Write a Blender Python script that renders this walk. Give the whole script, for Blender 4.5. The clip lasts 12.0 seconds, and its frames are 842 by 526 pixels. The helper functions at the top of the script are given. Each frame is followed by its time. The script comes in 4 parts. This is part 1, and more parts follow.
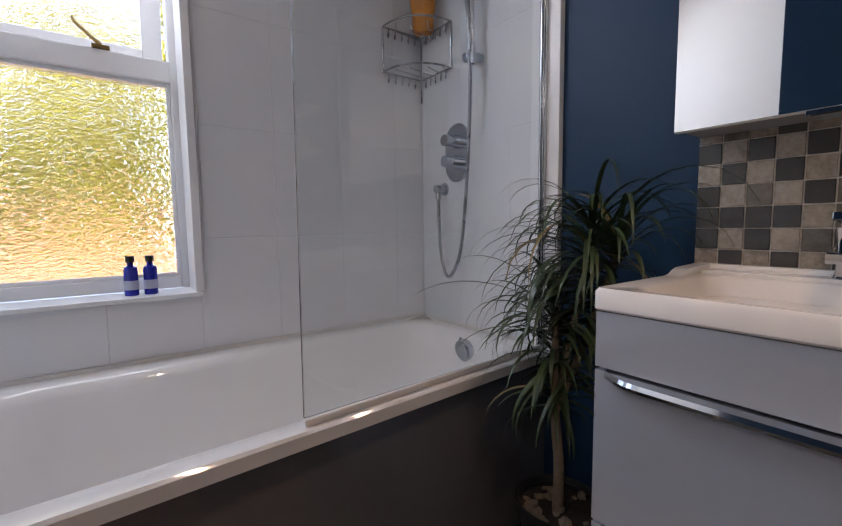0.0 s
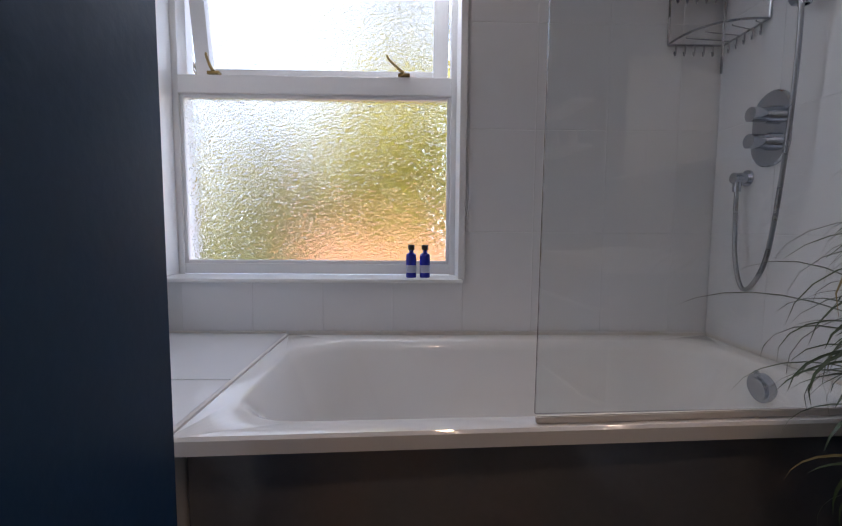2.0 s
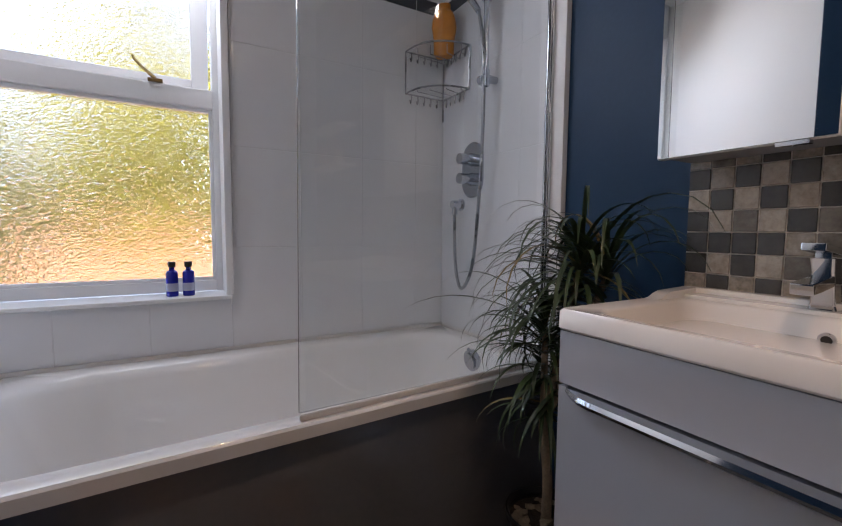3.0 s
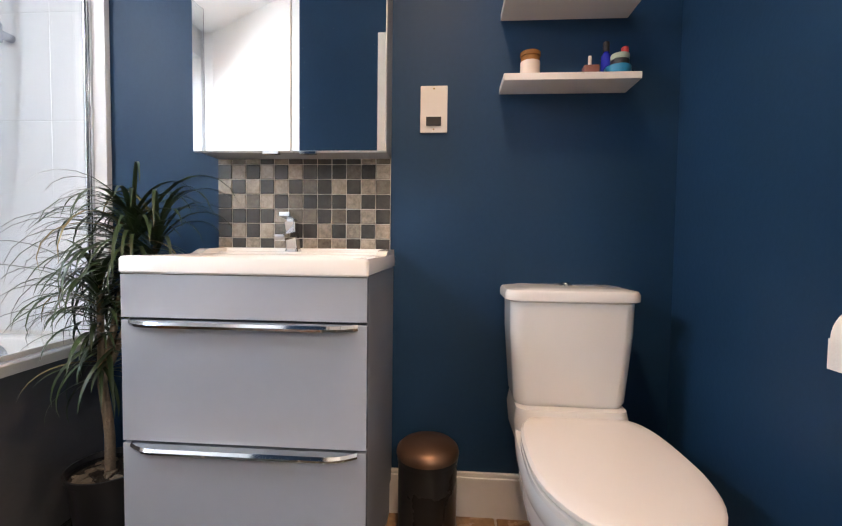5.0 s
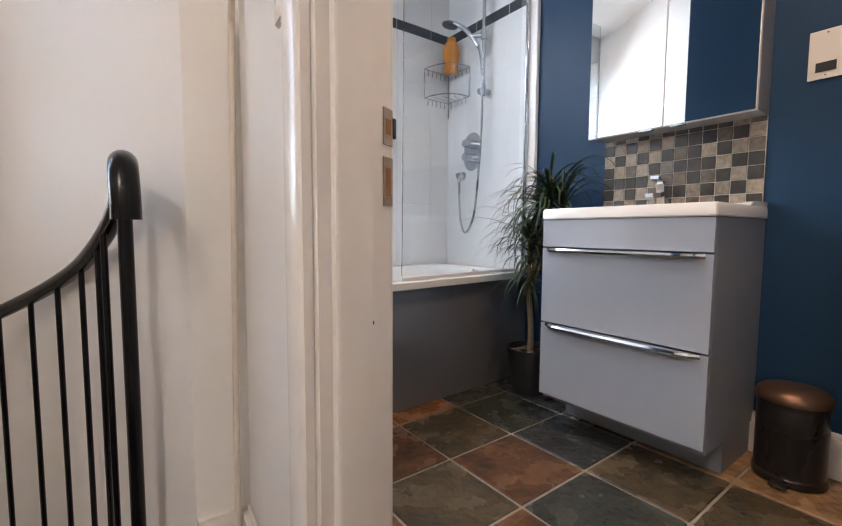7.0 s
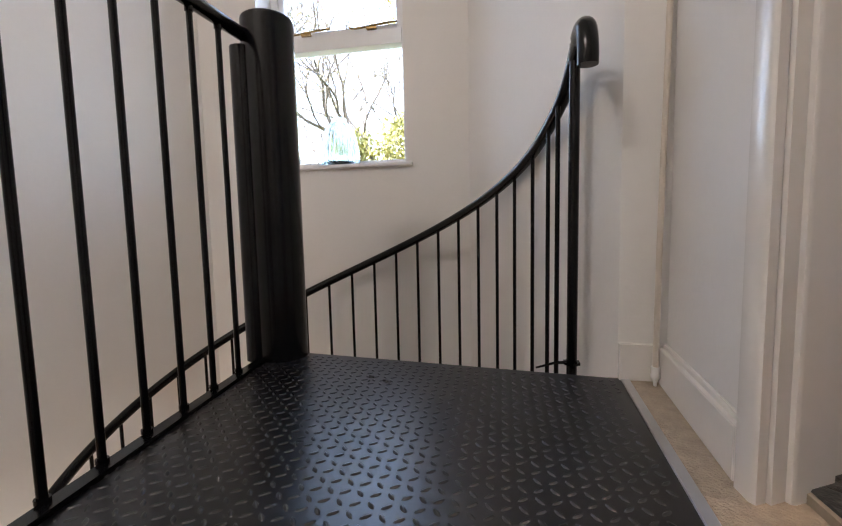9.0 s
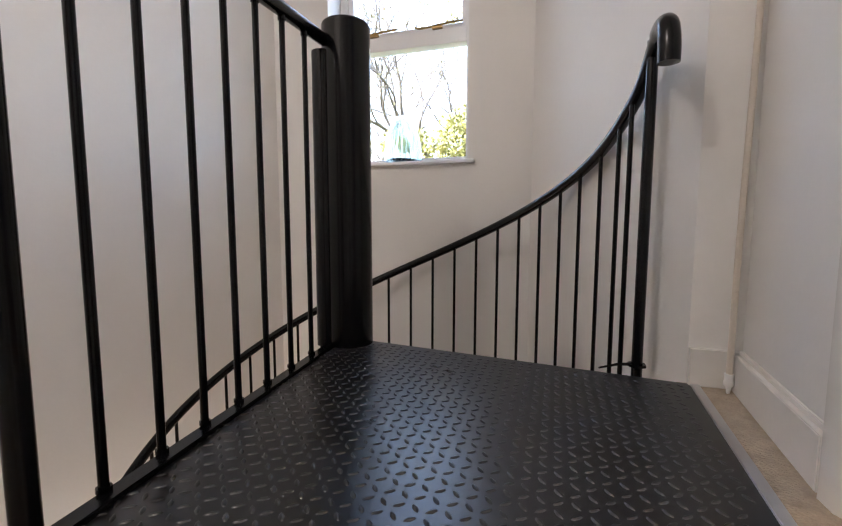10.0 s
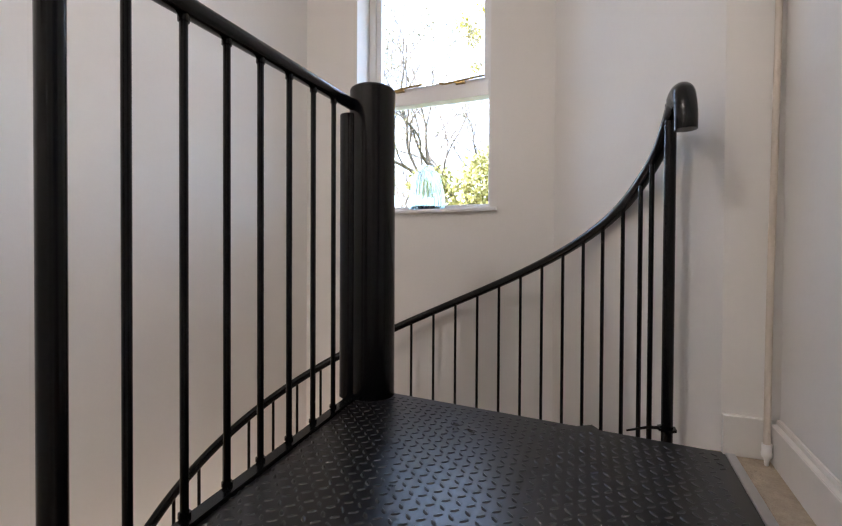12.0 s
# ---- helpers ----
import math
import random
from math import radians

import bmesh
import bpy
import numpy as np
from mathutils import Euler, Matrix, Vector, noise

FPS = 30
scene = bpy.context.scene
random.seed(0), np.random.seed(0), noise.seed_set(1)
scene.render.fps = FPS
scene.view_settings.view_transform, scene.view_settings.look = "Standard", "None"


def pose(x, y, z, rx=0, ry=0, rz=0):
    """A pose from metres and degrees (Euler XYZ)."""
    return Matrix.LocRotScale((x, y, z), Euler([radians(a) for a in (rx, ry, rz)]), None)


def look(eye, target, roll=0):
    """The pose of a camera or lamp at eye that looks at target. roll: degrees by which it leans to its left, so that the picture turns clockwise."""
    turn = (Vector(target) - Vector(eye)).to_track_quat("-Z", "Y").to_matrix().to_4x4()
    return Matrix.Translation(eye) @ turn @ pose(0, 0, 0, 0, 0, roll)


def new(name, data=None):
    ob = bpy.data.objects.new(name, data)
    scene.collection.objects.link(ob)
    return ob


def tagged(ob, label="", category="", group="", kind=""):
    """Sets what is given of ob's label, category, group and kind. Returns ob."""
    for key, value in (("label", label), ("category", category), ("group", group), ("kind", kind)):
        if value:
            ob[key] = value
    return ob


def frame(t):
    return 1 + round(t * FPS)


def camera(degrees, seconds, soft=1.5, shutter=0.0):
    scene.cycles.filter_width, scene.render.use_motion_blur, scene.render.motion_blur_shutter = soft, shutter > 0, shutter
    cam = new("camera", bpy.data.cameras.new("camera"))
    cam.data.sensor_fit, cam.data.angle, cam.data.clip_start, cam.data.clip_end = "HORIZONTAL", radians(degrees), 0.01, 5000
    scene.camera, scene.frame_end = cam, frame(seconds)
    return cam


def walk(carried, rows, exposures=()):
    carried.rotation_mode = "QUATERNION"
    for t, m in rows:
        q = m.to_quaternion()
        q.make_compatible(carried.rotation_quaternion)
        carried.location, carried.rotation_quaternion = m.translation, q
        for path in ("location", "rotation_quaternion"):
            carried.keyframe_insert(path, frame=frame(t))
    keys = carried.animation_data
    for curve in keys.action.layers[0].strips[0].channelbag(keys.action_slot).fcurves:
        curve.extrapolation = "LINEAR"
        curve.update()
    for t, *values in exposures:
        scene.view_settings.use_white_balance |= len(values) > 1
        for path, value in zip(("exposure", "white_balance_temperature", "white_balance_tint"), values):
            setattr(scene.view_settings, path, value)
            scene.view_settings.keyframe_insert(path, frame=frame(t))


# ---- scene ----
cam = camera(89.8, 12.0, soft=1.2)
PATH = [
    (0, (-1.135, -1.460, 0.983), (0.047, 0.143, 0.803), -0.7),
    (0.5, (-1.077, -1.438, 0.96), (-0.338, 0.412, 0.784), -0.9),
    (1, (-1.079, -1.43, 0.958), (-0.649, 0.515, 0.784), -0.5),
    (1.5, (-1.092, -1.435, 0.96), (-0.935, 0.552, 0.797), -0.1),
    (2, (-1.083, -1.457, 0.959), (-1.043, 0.536, 0.796), 0.4),
    (2.5, (-1.08, -1.531, 0.974), (-0.845, 0.449, 0.821), 0.6),
    (3, (-1.069, -1.599, 1.01), (-0.072, 0.128, 0.862), 0.5),
    (3.5, (-1.127, -1.658, 1.002), (0.494, -0.49, 0.916), 1.2),
    (3.7, (-1.223, -1.661, 0.987), (0.598, -0.836, 0.916), 1.0),
    (5.3, (-1.425, -1.864, 0.869), (0.569, -1.729, 0.784), 0.7),
    (5.5, (-1.489, -1.899, 0.841), (0.5, -1.72, 0.739), 0.5),
    (6, (-1.606, -1.943, 0.768), (0.344, -1.512, 0.658), 0.9),
    (6.5, (-1.711, -2.004, 0.726), (0.018, -1.006, 0.616), 0.8),
    (7, (-1.803, -2.082, 0.781), (-0.613, -0.482, 0.633), 0.3),
    (7.5, (-1.900, -2.142, 0.732), (-1.304, -0.236, 0.619), -0.2),
    (7.7, (-1.922, -2.195, 0.702), (-1.559, -0.232, 0.590), 0.05),
    (9.3, (-1.988, -2.247, 0.415), (-2.437, -0.307, 0.228), -0.8),
    (9.5, (-2.002, -2.266, 0.416), (-2.499, -0.338, 0.226), -0.2),
    (10, (-2.01, -2.284, 0.432), (-2.611, -0.386, 0.242), 0.1),
    (10.5, (-2.009, -2.297, 0.471), (-2.674, -0.419, 0.29), 0.2),
    (11, (-1.996, -2.292, 0.488), (-2.704, -0.427, 0.35), 0.0),
    (11.5, (-1.99, -2.293, 0.487), (-2.704, -0.426, 0.42), 0.4),
    (12, (-1.997, -2.297, 0.496), (-2.71, -0.428, 0.471), 0.3),
]
walk(cam, [(t, look(eye, target, roll)) for t, eye, target, roll in PATH], exposures=[(0.0, 3.1, 6300, 20), (0.5, 2.65, 6300, 20), (1.5, 2.65, 6300, 20), (2.5, 2.75, 6300, 20), (3.0, 2.95, 6300, 20), (3.5, 3.55, 6150, 13), (5.3, 4.5, 6350, 14), (6.5, 4.45, 6200, 14), (7.0, 4.25, 6150, 13), (7.5, 3.8, 6050, 12), (7.7, 3.65, 6050, 12), (9.3, 3.92, 5850, 11), (12.0, 3.85, 5800, 11)])

# ---- light ----
world = bpy.data.worlds.new("sky")
scene.world = world
world.use_nodes = True
wn = world.node_tree.nodes
sky = wn.new("ShaderNodeTexSky")
sky.sky_type = "NISHITA"
sky.sun_disc = False
sky.sun_elevation = radians(42)
sky.sun_rotation = radians(-131)
sky.air_density = 1.0
sky.dust_density = 1.5
sky.ozone_density = 1.0
wn["Background"].inputs["Strength"].default_value = 0.15
cloud = wn.new("ShaderNodeHueSaturation")
cloud.inputs["Saturation"].default_value = 0.72
world.node_tree.links.new(sky.outputs["Color"], cloud.inputs["Color"])
world.node_tree.links.new(cloud.outputs["Color"], wn["Background"].inputs["Color"])

sun = new("sun", bpy.data.lights.new("sun", "SUN"))
sun.data.energy, sun.data.angle, sun.data.color = 1.7, radians(12), (1.0, 0.95, 0.88)
sun.matrix_world = look((-7, -6, 8.3), (0, 0, 0))


def bulb(name, x, y, z, energy, color, size):
    lamp = new(name, bpy.data.lights.new(name, "POINT"))
    lamp.data.energy, lamp.data.color, lamp.data.shadow_soft_size = energy, color, size
    lamp.location = (x, y, z)


# added fill lamp, out of view high in the bathroom window opening, boosting the sky's light
day_fill = new("window_fill", bpy.data.lights.new("window_fill", "AREA"))
day_fill.data.shape, day_fill.data.size, day_fill.data.size_y = "RECTANGLE", 0.46, 0.34
day_fill.data.energy, day_fill.data.color = 0.80, (0.89, 0.955, 1.0)
day_fill.matrix_world = look((-1.17, 0.10, 2.06), (-0.80, -1.6, 0.5))
bulb("bathroom_bulb", -0.75, -1.75, 2.30, 0.40, (1.0, 0.82, 0.64), 0.04)
downlight = new("bathroom_downlight", bpy.data.lights.new("bathroom_downlight", "SPOT"))
downlight.data.energy, downlight.data.color, downlight.data.shadow_soft_size = 3.0, (1.0, 0.62, 0.35), 0.05
downlight.data.spot_size, downlight.data.spot_blend = radians(110), 1.0
downlight.location = (-0.75, -1.75, 2.40)
bulb("hall_bulb", -3.10, -2.65, 2.40, 2.7, (1.0, 0.84, 0.70), 0.10)
bulb("downstairs_bulb", -3.55, -0.75, -1.7, 2.4, (1.0, 0.66, 0.40), 0.35)


# ---- materials ----
def material(name, color, rough=0.5, metal=0.0, vary=0.08, scale=8.0, fine=90.0, bump=0.05, depth=0.002, tint=None, coat=0.0, spec=None, island=0.0, contrast=False):
    """A surface with two scales of variation in colour, and fine relief."""
    m = bpy.data.materials.new(name)
    m.use_nodes = True
    n, l = m.node_tree.nodes, m.node_tree.links
    b = n["Principled BSDF"]
    co = n.new("ShaderNodeTexCoord")
    big, small = n.new("ShaderNodeTexNoise"), n.new("ShaderNodeTexNoise")
    big.inputs["Scale"].default_value, small.inputs["Scale"].default_value = scale, fine
    big.inputs["Detail"].default_value, small.inputs["Detail"].default_value = 5, 3
    geo = n.new("ShaderNodeNewGeometry")
    for t in (big, small):
        l.new(geo.outputs["Position"], t.inputs["Vector"])
    mix = n.new("ShaderNodeMix")
    mix.data_type = "RGBA"
    dark = tint or tuple(c * (1 - 2.2 * vary) for c in color)
    light = tuple(min(1.0, c * (1 + vary)) for c in color)
    mix.inputs[6].default_value, mix.inputs[7].default_value = (*dark, 1), (*light, 1)
    add = n.new("ShaderNodeMath")
    add.operation = "MULTIPLY_ADD"
    add.inputs[1].default_value = 0.35
    l.new(small.outputs["Fac"], add.inputs[0])
    sc = n.new("ShaderNodeMath")
    sc.operation = "MULTIPLY"
    sc.inputs[1].default_value = 0.75
    l.new(big.outputs["Fac"], sc.inputs[0])
    l.new(sc.outputs[0], add.inputs[2])
    last = add
    if island:
        info = n.new("ShaderNodeObjectInfo")
        more = n.new("ShaderNodeMath")
        more.operation = "MULTIPLY_ADD"
        more.inputs[1].default_value = island
        l.new(info.outputs["Random"], more.inputs[0])
        l.new(last.outputs[0], more.inputs[2])
        last = more
    if contrast:
        span = n.new("ShaderNodeMapRange")
        span.inputs["From Min"].default_value, span.inputs["From Max"].default_value = 0.33, 0.76 + 0.5 * island
        l.new(last.outputs[0], span.inputs["Value"])
        last = span
    l.new(last.outputs[0], mix.inputs[0])
    l.new(mix.outputs[2], b.inputs["Base Color"])
    r = n.new("ShaderNodeMapRange")
    r.inputs["To Min"].default_value, r.inputs["To Max"].default_value = max(0.02, rough * 0.85), min(1, rough * 1.15)
    l.new(big.outputs["Fac"], r.inputs["Value"])
    l.new(r.outputs["Result"], b.inputs["Roughness"])
    b.inputs["Metallic"].default_value = metal
    b.inputs["Coat Weight"].default_value = coat
    if spec is not None:
        b.inputs["Specular IOR Level"].default_value = spec
    if bump:
        bp = n.new("ShaderNodeBump")
        bp.inputs["Strength"].default_value, bp.inputs["Distance"].default_value = bump, depth
        l.new(small.outputs["Fac"], bp.inputs["Height"])
        l.new(bp.outputs["Normal"], b.inputs["Normal"])
    return m


def glass(name, color=(1, 1, 1), rough=0.0, ior=1.45, ripple=0.0, scale=60.0):
    m = bpy.data.materials.new(name)
    m.use_nodes = True
    n, l = m.node_tree.nodes, m.node_tree.links
    b = n["Principled BSDF"]
    b.inputs["Base Color"].default_value = (*color, 1)
    b.inputs["Roughness"].default_value, b.inputs["IOR"].default_value = rough, ior
    b.inputs["Transmission Weight"].default_value = 1.0
    if ripple:
        geo = n.new("ShaderNodeNewGeometry")
        warp = n.new("ShaderNodeMapping")
        warp.inputs["Scale"].default_value = (1.0, 1.0, 1.7)
        warp.inputs["Rotation"].default_value = (0, radians(28), 0)
        noi = n.new("ShaderNodeTexNoise")
        noi.inputs["Scale"].default_value, noi.inputs["Detail"].default_value, noi.inputs["Distortion"].default_value = scale, 2, 0.9
        bp = n.new("ShaderNodeBump")
        bp.inputs["Strength"].default_value, bp.inputs["Distance"].default_value = ripple, 0.006
        l.new(geo.outputs["Position"], warp.inputs["Vector"])
        l.new(warp.outputs["Vector"], noi.inputs["Vector"])
        l.new(noi.outputs["Fac"], bp.inputs["Height"])
        l.new(bp.outputs["Normal"], b.inputs["Normal"])
    return m


BLUE = material("navy wall paint", (0.0135, 0.0465, 0.106), 0.46, vary=0.14, scale=2.2, fine=70, bump=0.14, depth=0.003, spec=0.24)
CREAM = material("cream wall paint", (0.77, 0.752, 0.728), 0.55, vary=0.03, scale=1.6, fine=60, bump=0.18, depth=0.003)
GLOSS = material("white gloss paint", (0.78, 0.755, 0.72), 0.22, vary=0.04, scale=3, fine=40, bump=0.10, depth=0.003)
PIPEPAINT = material("old cream pipe paint", (0.65, 0.585, 0.51), 0.35, vary=0.10, scale=14, fine=90)
WHITE = material("white window paint", (0.82, 0.82, 0.82), 0.3, vary=0.03, scale=5, fine=60, bump=0.06)
CEILING = material("white ceiling paint", (0.80, 0.79, 0.77), 0.8, vary=0.02, scale=2, fine=50, bump=0.1)
TILE = material("white wall tile", (0.76, 0.77, 0.79), 0.10, vary=0.02, scale=4, fine=14, bump=0.05, depth=0.003, island=0.08)
GROUT = material("pale grout", (0.70, 0.71, 0.72), 0.6, vary=0.06, scale=12, fine=120)
BAND = material("dark border tile", (0.055, 0.058, 0.065), 0.25, vary=0.2, scale=30, fine=120)
ENAMEL = material("white bath enamel", (0.82, 0.82, 0.81), 0.07, vary=0.01, scale=2, fine=10, bump=0.0, coat=0.3)
CERAMIC = material("white ceramic", (0.84, 0.82, 0.79), 0.06, vary=0.01, scale=2, fine=10, bump=0.0, coat=0.3)
SEATMAT = material("white toilet seat plastic", (0.82, 0.78, 0.74), 0.18, vary=0.01, bump=0.0)
PANEL = material("dark glossy bath panel", (0.25, 0.26, 0.285), 0.20, 0.5, vary=0.12, scale=3, fine=60, bump=0.015, coat=0.6)
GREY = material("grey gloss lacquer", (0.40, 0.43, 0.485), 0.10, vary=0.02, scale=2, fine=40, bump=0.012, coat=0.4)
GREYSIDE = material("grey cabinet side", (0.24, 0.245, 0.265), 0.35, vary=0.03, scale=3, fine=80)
CHROME = material("chrome", (0.58, 0.60, 0.63), 0.08, 1.0, vary=0.02, bump=0.0)
SHOWERCHROME = material("shower chrome", (0.55, 0.58, 0.63), 0.13, 1.0, vary=0.05, bump=0.0)
HEADGREY = material("dark grey shower head", (0.10, 0.105, 0.115), 0.3, 0.5, vary=0.1)
WIRE = material("dull chrome wire", (0.36, 0.37, 0.39), 0.28, 1.0, vary=0.1, fine=150)
MIRROR = material("mirror silver", (0.90, 0.91, 0.91), 0.012, 1.0, vary=0.0, bump=0.0)
BRASS = material("aged brass", (0.36, 0.25, 0.10), 0.35, 1.0, vary=0.25, scale=30)
STRIKE = material("worn nickel and brass", (0.52, 0.43, 0.34), 0.38, 0.6, vary=0.25, scale=30)
BLACK = material("black satin metal", (0.0020, 0.0023, 0.0034), 0.22, 0.0, vary=0.06, scale=5, fine=120, bump=0.03, spec=0.30)
PLATE = material("black painted tread plate", (0.0018, 0.0020, 0.0034), 0.29, 0.0, vary=0.06, scale=5, fine=160, bump=0.03, spec=0.75)
RAWWOOD = material("raw brown wood", (0.34, 0.165, 0.07), 0.75, vary=0.25, scale=40, fine=160)
IRON = material("matt black iron", (0.015, 0.014, 0.014), 0.4, 0.3, vary=0.15)
CARPET = material("beige carpet", (0.47, 0.39, 0.30), 0.95, vary=0.28, scale=30, fine=190, bump=0.9, depth=0.006)
ALU = material("aluminium strip", (0.65, 0.66, 0.69), 0.3, 1.0, vary=0.08, scale=20)
SLATE = []
for c, rust in (((0.046, 0.047, 0.036), (0.014, 0.016, 0.016)), ((0.092, 0.066, 0.034), (0.032, 0.029, 0.021)), ((0.26, 0.105, 0.034), (0.070, 0.046, 0.028)),
                ((0.018, 0.020, 0.021), (0.070, 0.068, 0.062)), ((0.29, 0.175, 0.085), (0.090, 0.062, 0.038)), ((0.135, 0.062, 0.026), (0.020, 0.021, 0.020))):
    SLATE.append(material("slate floor tile", c, 0.27, vary=0.35, scale=9, fine=42, bump=0.9, depth=0.006, tint=rust, island=0.12, contrast=True))
FLOORGROUT = material("floor grout", (0.36, 0.31, 0.25), 0.9, vary=0.15, scale=20, fine=150)
MOSAIC = [material("dark mosaic tile", (0.064, 0.061, 0.056), 0.22, vary=0.15, scale=40, fine=160, island=0.2, contrast=True),
          material("marbled brown mosaic tile", (0.34, 0.295, 0.235), 0.20, vary=0.3, scale=70, fine=190, tint=(0.13, 0.11, 0.088), island=0.2, contrast=True),
          material("grey brown mosaic tile", (0.17, 0.15, 0.12), 0.22, vary=0.3, scale=60, fine=180, tint=(0.08, 0.07, 0.06), island=0.2, contrast=True)]
MOSAICGROUT = material("cream mosaic grout", (0.70, 0.65, 0.58), 0.85, vary=0.08, scale=20, fine=150)
SHELFMAT = material("white shelf laminate", (0.72, 0.68, 0.64), 0.35, vary=0.02)
PLASTIC = material("cream socket plastic", (0.70, 0.66, 0.61), 0.28, vary=0.02)
DARKPLASTIC = material("black plastic", (0.02, 0.02, 0.02), 0.35)
COPPER = material("copper bin lid", (0.20, 0.115, 0.070), 0.32, 0.75, vary=0.1)
BINBODY = material("dark bronze bin", (0.028, 0.024, 0.022), 0.28, 0.3, vary=0.1)
PAPER = material("toilet paper", (0.80, 0.78, 0.76), 0.95, vary=0.03, fine=250, bump=0.3)
LEAF = material("dracaena leaf", (0.036, 0.058, 0.020), 0.34, vary=0.35, scale=9, fine=60, tint=(0.013, 0.026, 0.010))
LEAFTIP = material("yellowed leaf", (0.22, 0.16, 0.05), 0.4, vary=0.3, scale=20)
STEM = material("dracaena stem", (0.26, 0.20, 0.135), 0.8, vary=0.3, scale=40, fine=160, bump=0.6, depth=0.005)
POT = material("black plant pot", (0.018, 0.018, 0.020), 0.4, vary=0.15)
SOIL = material("potting soil with bark", (0.05, 0.035, 0.025), 0.95, vary=0.4, scale=40, fine=140, bump=1.0, depth=0.02)
COBALTLIQ = material("cobalt bottle body", (0.014, 0.020, 0.34), 0.08, vary=0.05, bump=0, coat=0.4)
LABEL = material("pale bottle label", (0.42, 0.44, 0.58), 0.6, vary=0.05)
ORANGE = material("orange shower gel bottle", (0.60, 0.23, 0.03), 0.55, vary=0.25, scale=30, spec=0.15)
CLEAR = glass("clear screen glass", (0.95, 0.972, 0.975), 0.0, 1.45)
PANE = glass("clear window pane", (1, 1, 1), 0.0, 1.2)
OBSCURE = glass("obscure patterned glass", (1.0, 1.0, 0.97), 0.030, 1.45, ripple=0.80, scale=50)
VASEGLASS = glass("blue green ribbed glass", (0.78, 0.89, 0.91), 0.02, 1.5)
AMBER = material("amber candle jar", (0.30, 0.13, 0.035), 0.15, vary=0.1)
WAX = material("cream candle label", (0.68, 0.58, 0.50), 0.5, vary=0.05)
PINKGLASS = material("rose perfume bottle", (0.22, 0.10, 0.085), 0.12, vary=0.1)
SKYBLUE = material("turquoise tin", (0.02, 0.20, 0.36), 0.3, vary=0.05)
RED = material("red cap", (0.45, 0.03, 0.03), 0.3, vary=0.05)
SAGE = material("sage green jar", (0.30, 0.36, 0.28), 0.4, vary=0.1)
BRUSHCUP = material("grey brush holder", (0.27, 0.235, 0.21), 0.4, vary=0.05)
SEAL = material("silicone seal", (0.74, 0.72, 0.69), 0.5, vary=0.1)
BARK = material("tree bark", (0.13, 0.105, 0.08), 0.9, vary=0.3, scale=12, fine=60, bump=0.6, depth=0.02)
FOLIAGE = material("spring leaves", (0.15, 0.125, 0.06), 0.6, vary=0.4, scale=2.5, fine=20, tint=(0.08, 0.075, 0.035))
FOLIAGE2 = material("hedge leaves", (0.30, 0.255, 0.012), 0.5, vary=0.4, scale=1.5, fine=20, tint=(0.085, 0.10, 0.012))
FOLIAGE3 = material("olive leaves", (0.25, 0.225, 0.055), 0.6, vary=0.4, scale=1.5, fine=20, tint=(0.10, 0.105, 0.03))
GRASSMAT = material("lawn", (0.06, 0.09, 0.025), 0.9, vary=0.3, scale=2, fine=60, bump=0.6, depth=0.03)
BRICKMAT = material("terracotta garden wall", (0.44, 0.20, 0.105), 0.85, vary=0.2, scale=3, fine=40, bump=0.4, depth=0.01)


# ---- mesh helpers ----
def finish(name, bm, mat, parent=None, label="", smooth=True, recalc=True):
    if recalc:
        bmesh.ops.recalc_face_normals(bm, faces=bm.faces)
    me = bpy.data.meshes.new(name)
    bm.to_mesh(me)
    bm.free()
    if smooth:
        me.shade_smooth()
        me.set_sharp_from_angle(angle=radians(40))
    me.materials.append(mat)
    ob = new(name, me)
    if smooth and len(me.polygons) < 220:
        ob.modifiers.new("even_faces", "WEIGHTED_NORMAL").keep_sharp = True
    if parent:
        ob.parent = parent
    if label:
        ob["label"] = label
    return ob


def part(name, bm, mat, parent, label=""):
    return finish(name, bm, mat, parent, label)


def thing(name, label, category, group="", kind=""):
    return tagged(new(name), label, category, group, kind)


def add_box(bm, x0, x1, y0, y1, z0, z1, bevel=0.0, seg=2):
    made = bmesh.ops.create_cube(bm, size=1)["verts"]
    for v in made:
        v.co = Vector(((x0 + x1) / 2 + v.co.x * (x1 - x0), (y0 + y1) / 2 + v.co.y * (y1 - y0), (z0 + z1) / 2 + v.co.z * (z1 - z0)))
    if bevel:
        edges = list({e for v in made for e in v.link_edges})
        bmesh.ops.bevel(bm, geom=edges, offset=bevel, segments=seg, affect="EDGES", profile=0.6)


def box(x0, x1, y0, y1, z0, z1, bevel=0.0, seg=2):
    bm = bmesh.new()
    add_box(bm, x0, x1, y0, y1, z0, z1, bevel, seg)
    return bm


def boxes(rows, bevel=0.0):
    bm = bmesh.new()
    for r in rows:
        add_box(bm, *r, bevel)
    return bm


def prism(points, z0, z1, bevel=0.0):
    bm = bmesh.new()
    low = [bm.verts.new((x, y, z0)) for x, y in points]
    top = [bm.verts.new((x, y, z1)) for x, y in points]
    bm.faces.new(low[::-1])
    bm.faces.new(top)
    for i in range(len(points)):
        j = (i + 1) % len(points)
        bm.faces.new((low[i], low[j], top[j], top[i]))
    if bevel:
        bmesh.ops.bevel(bm, geom=list(bm.edges), offset=bevel, segments=2, affect="EDGES")
    return bm


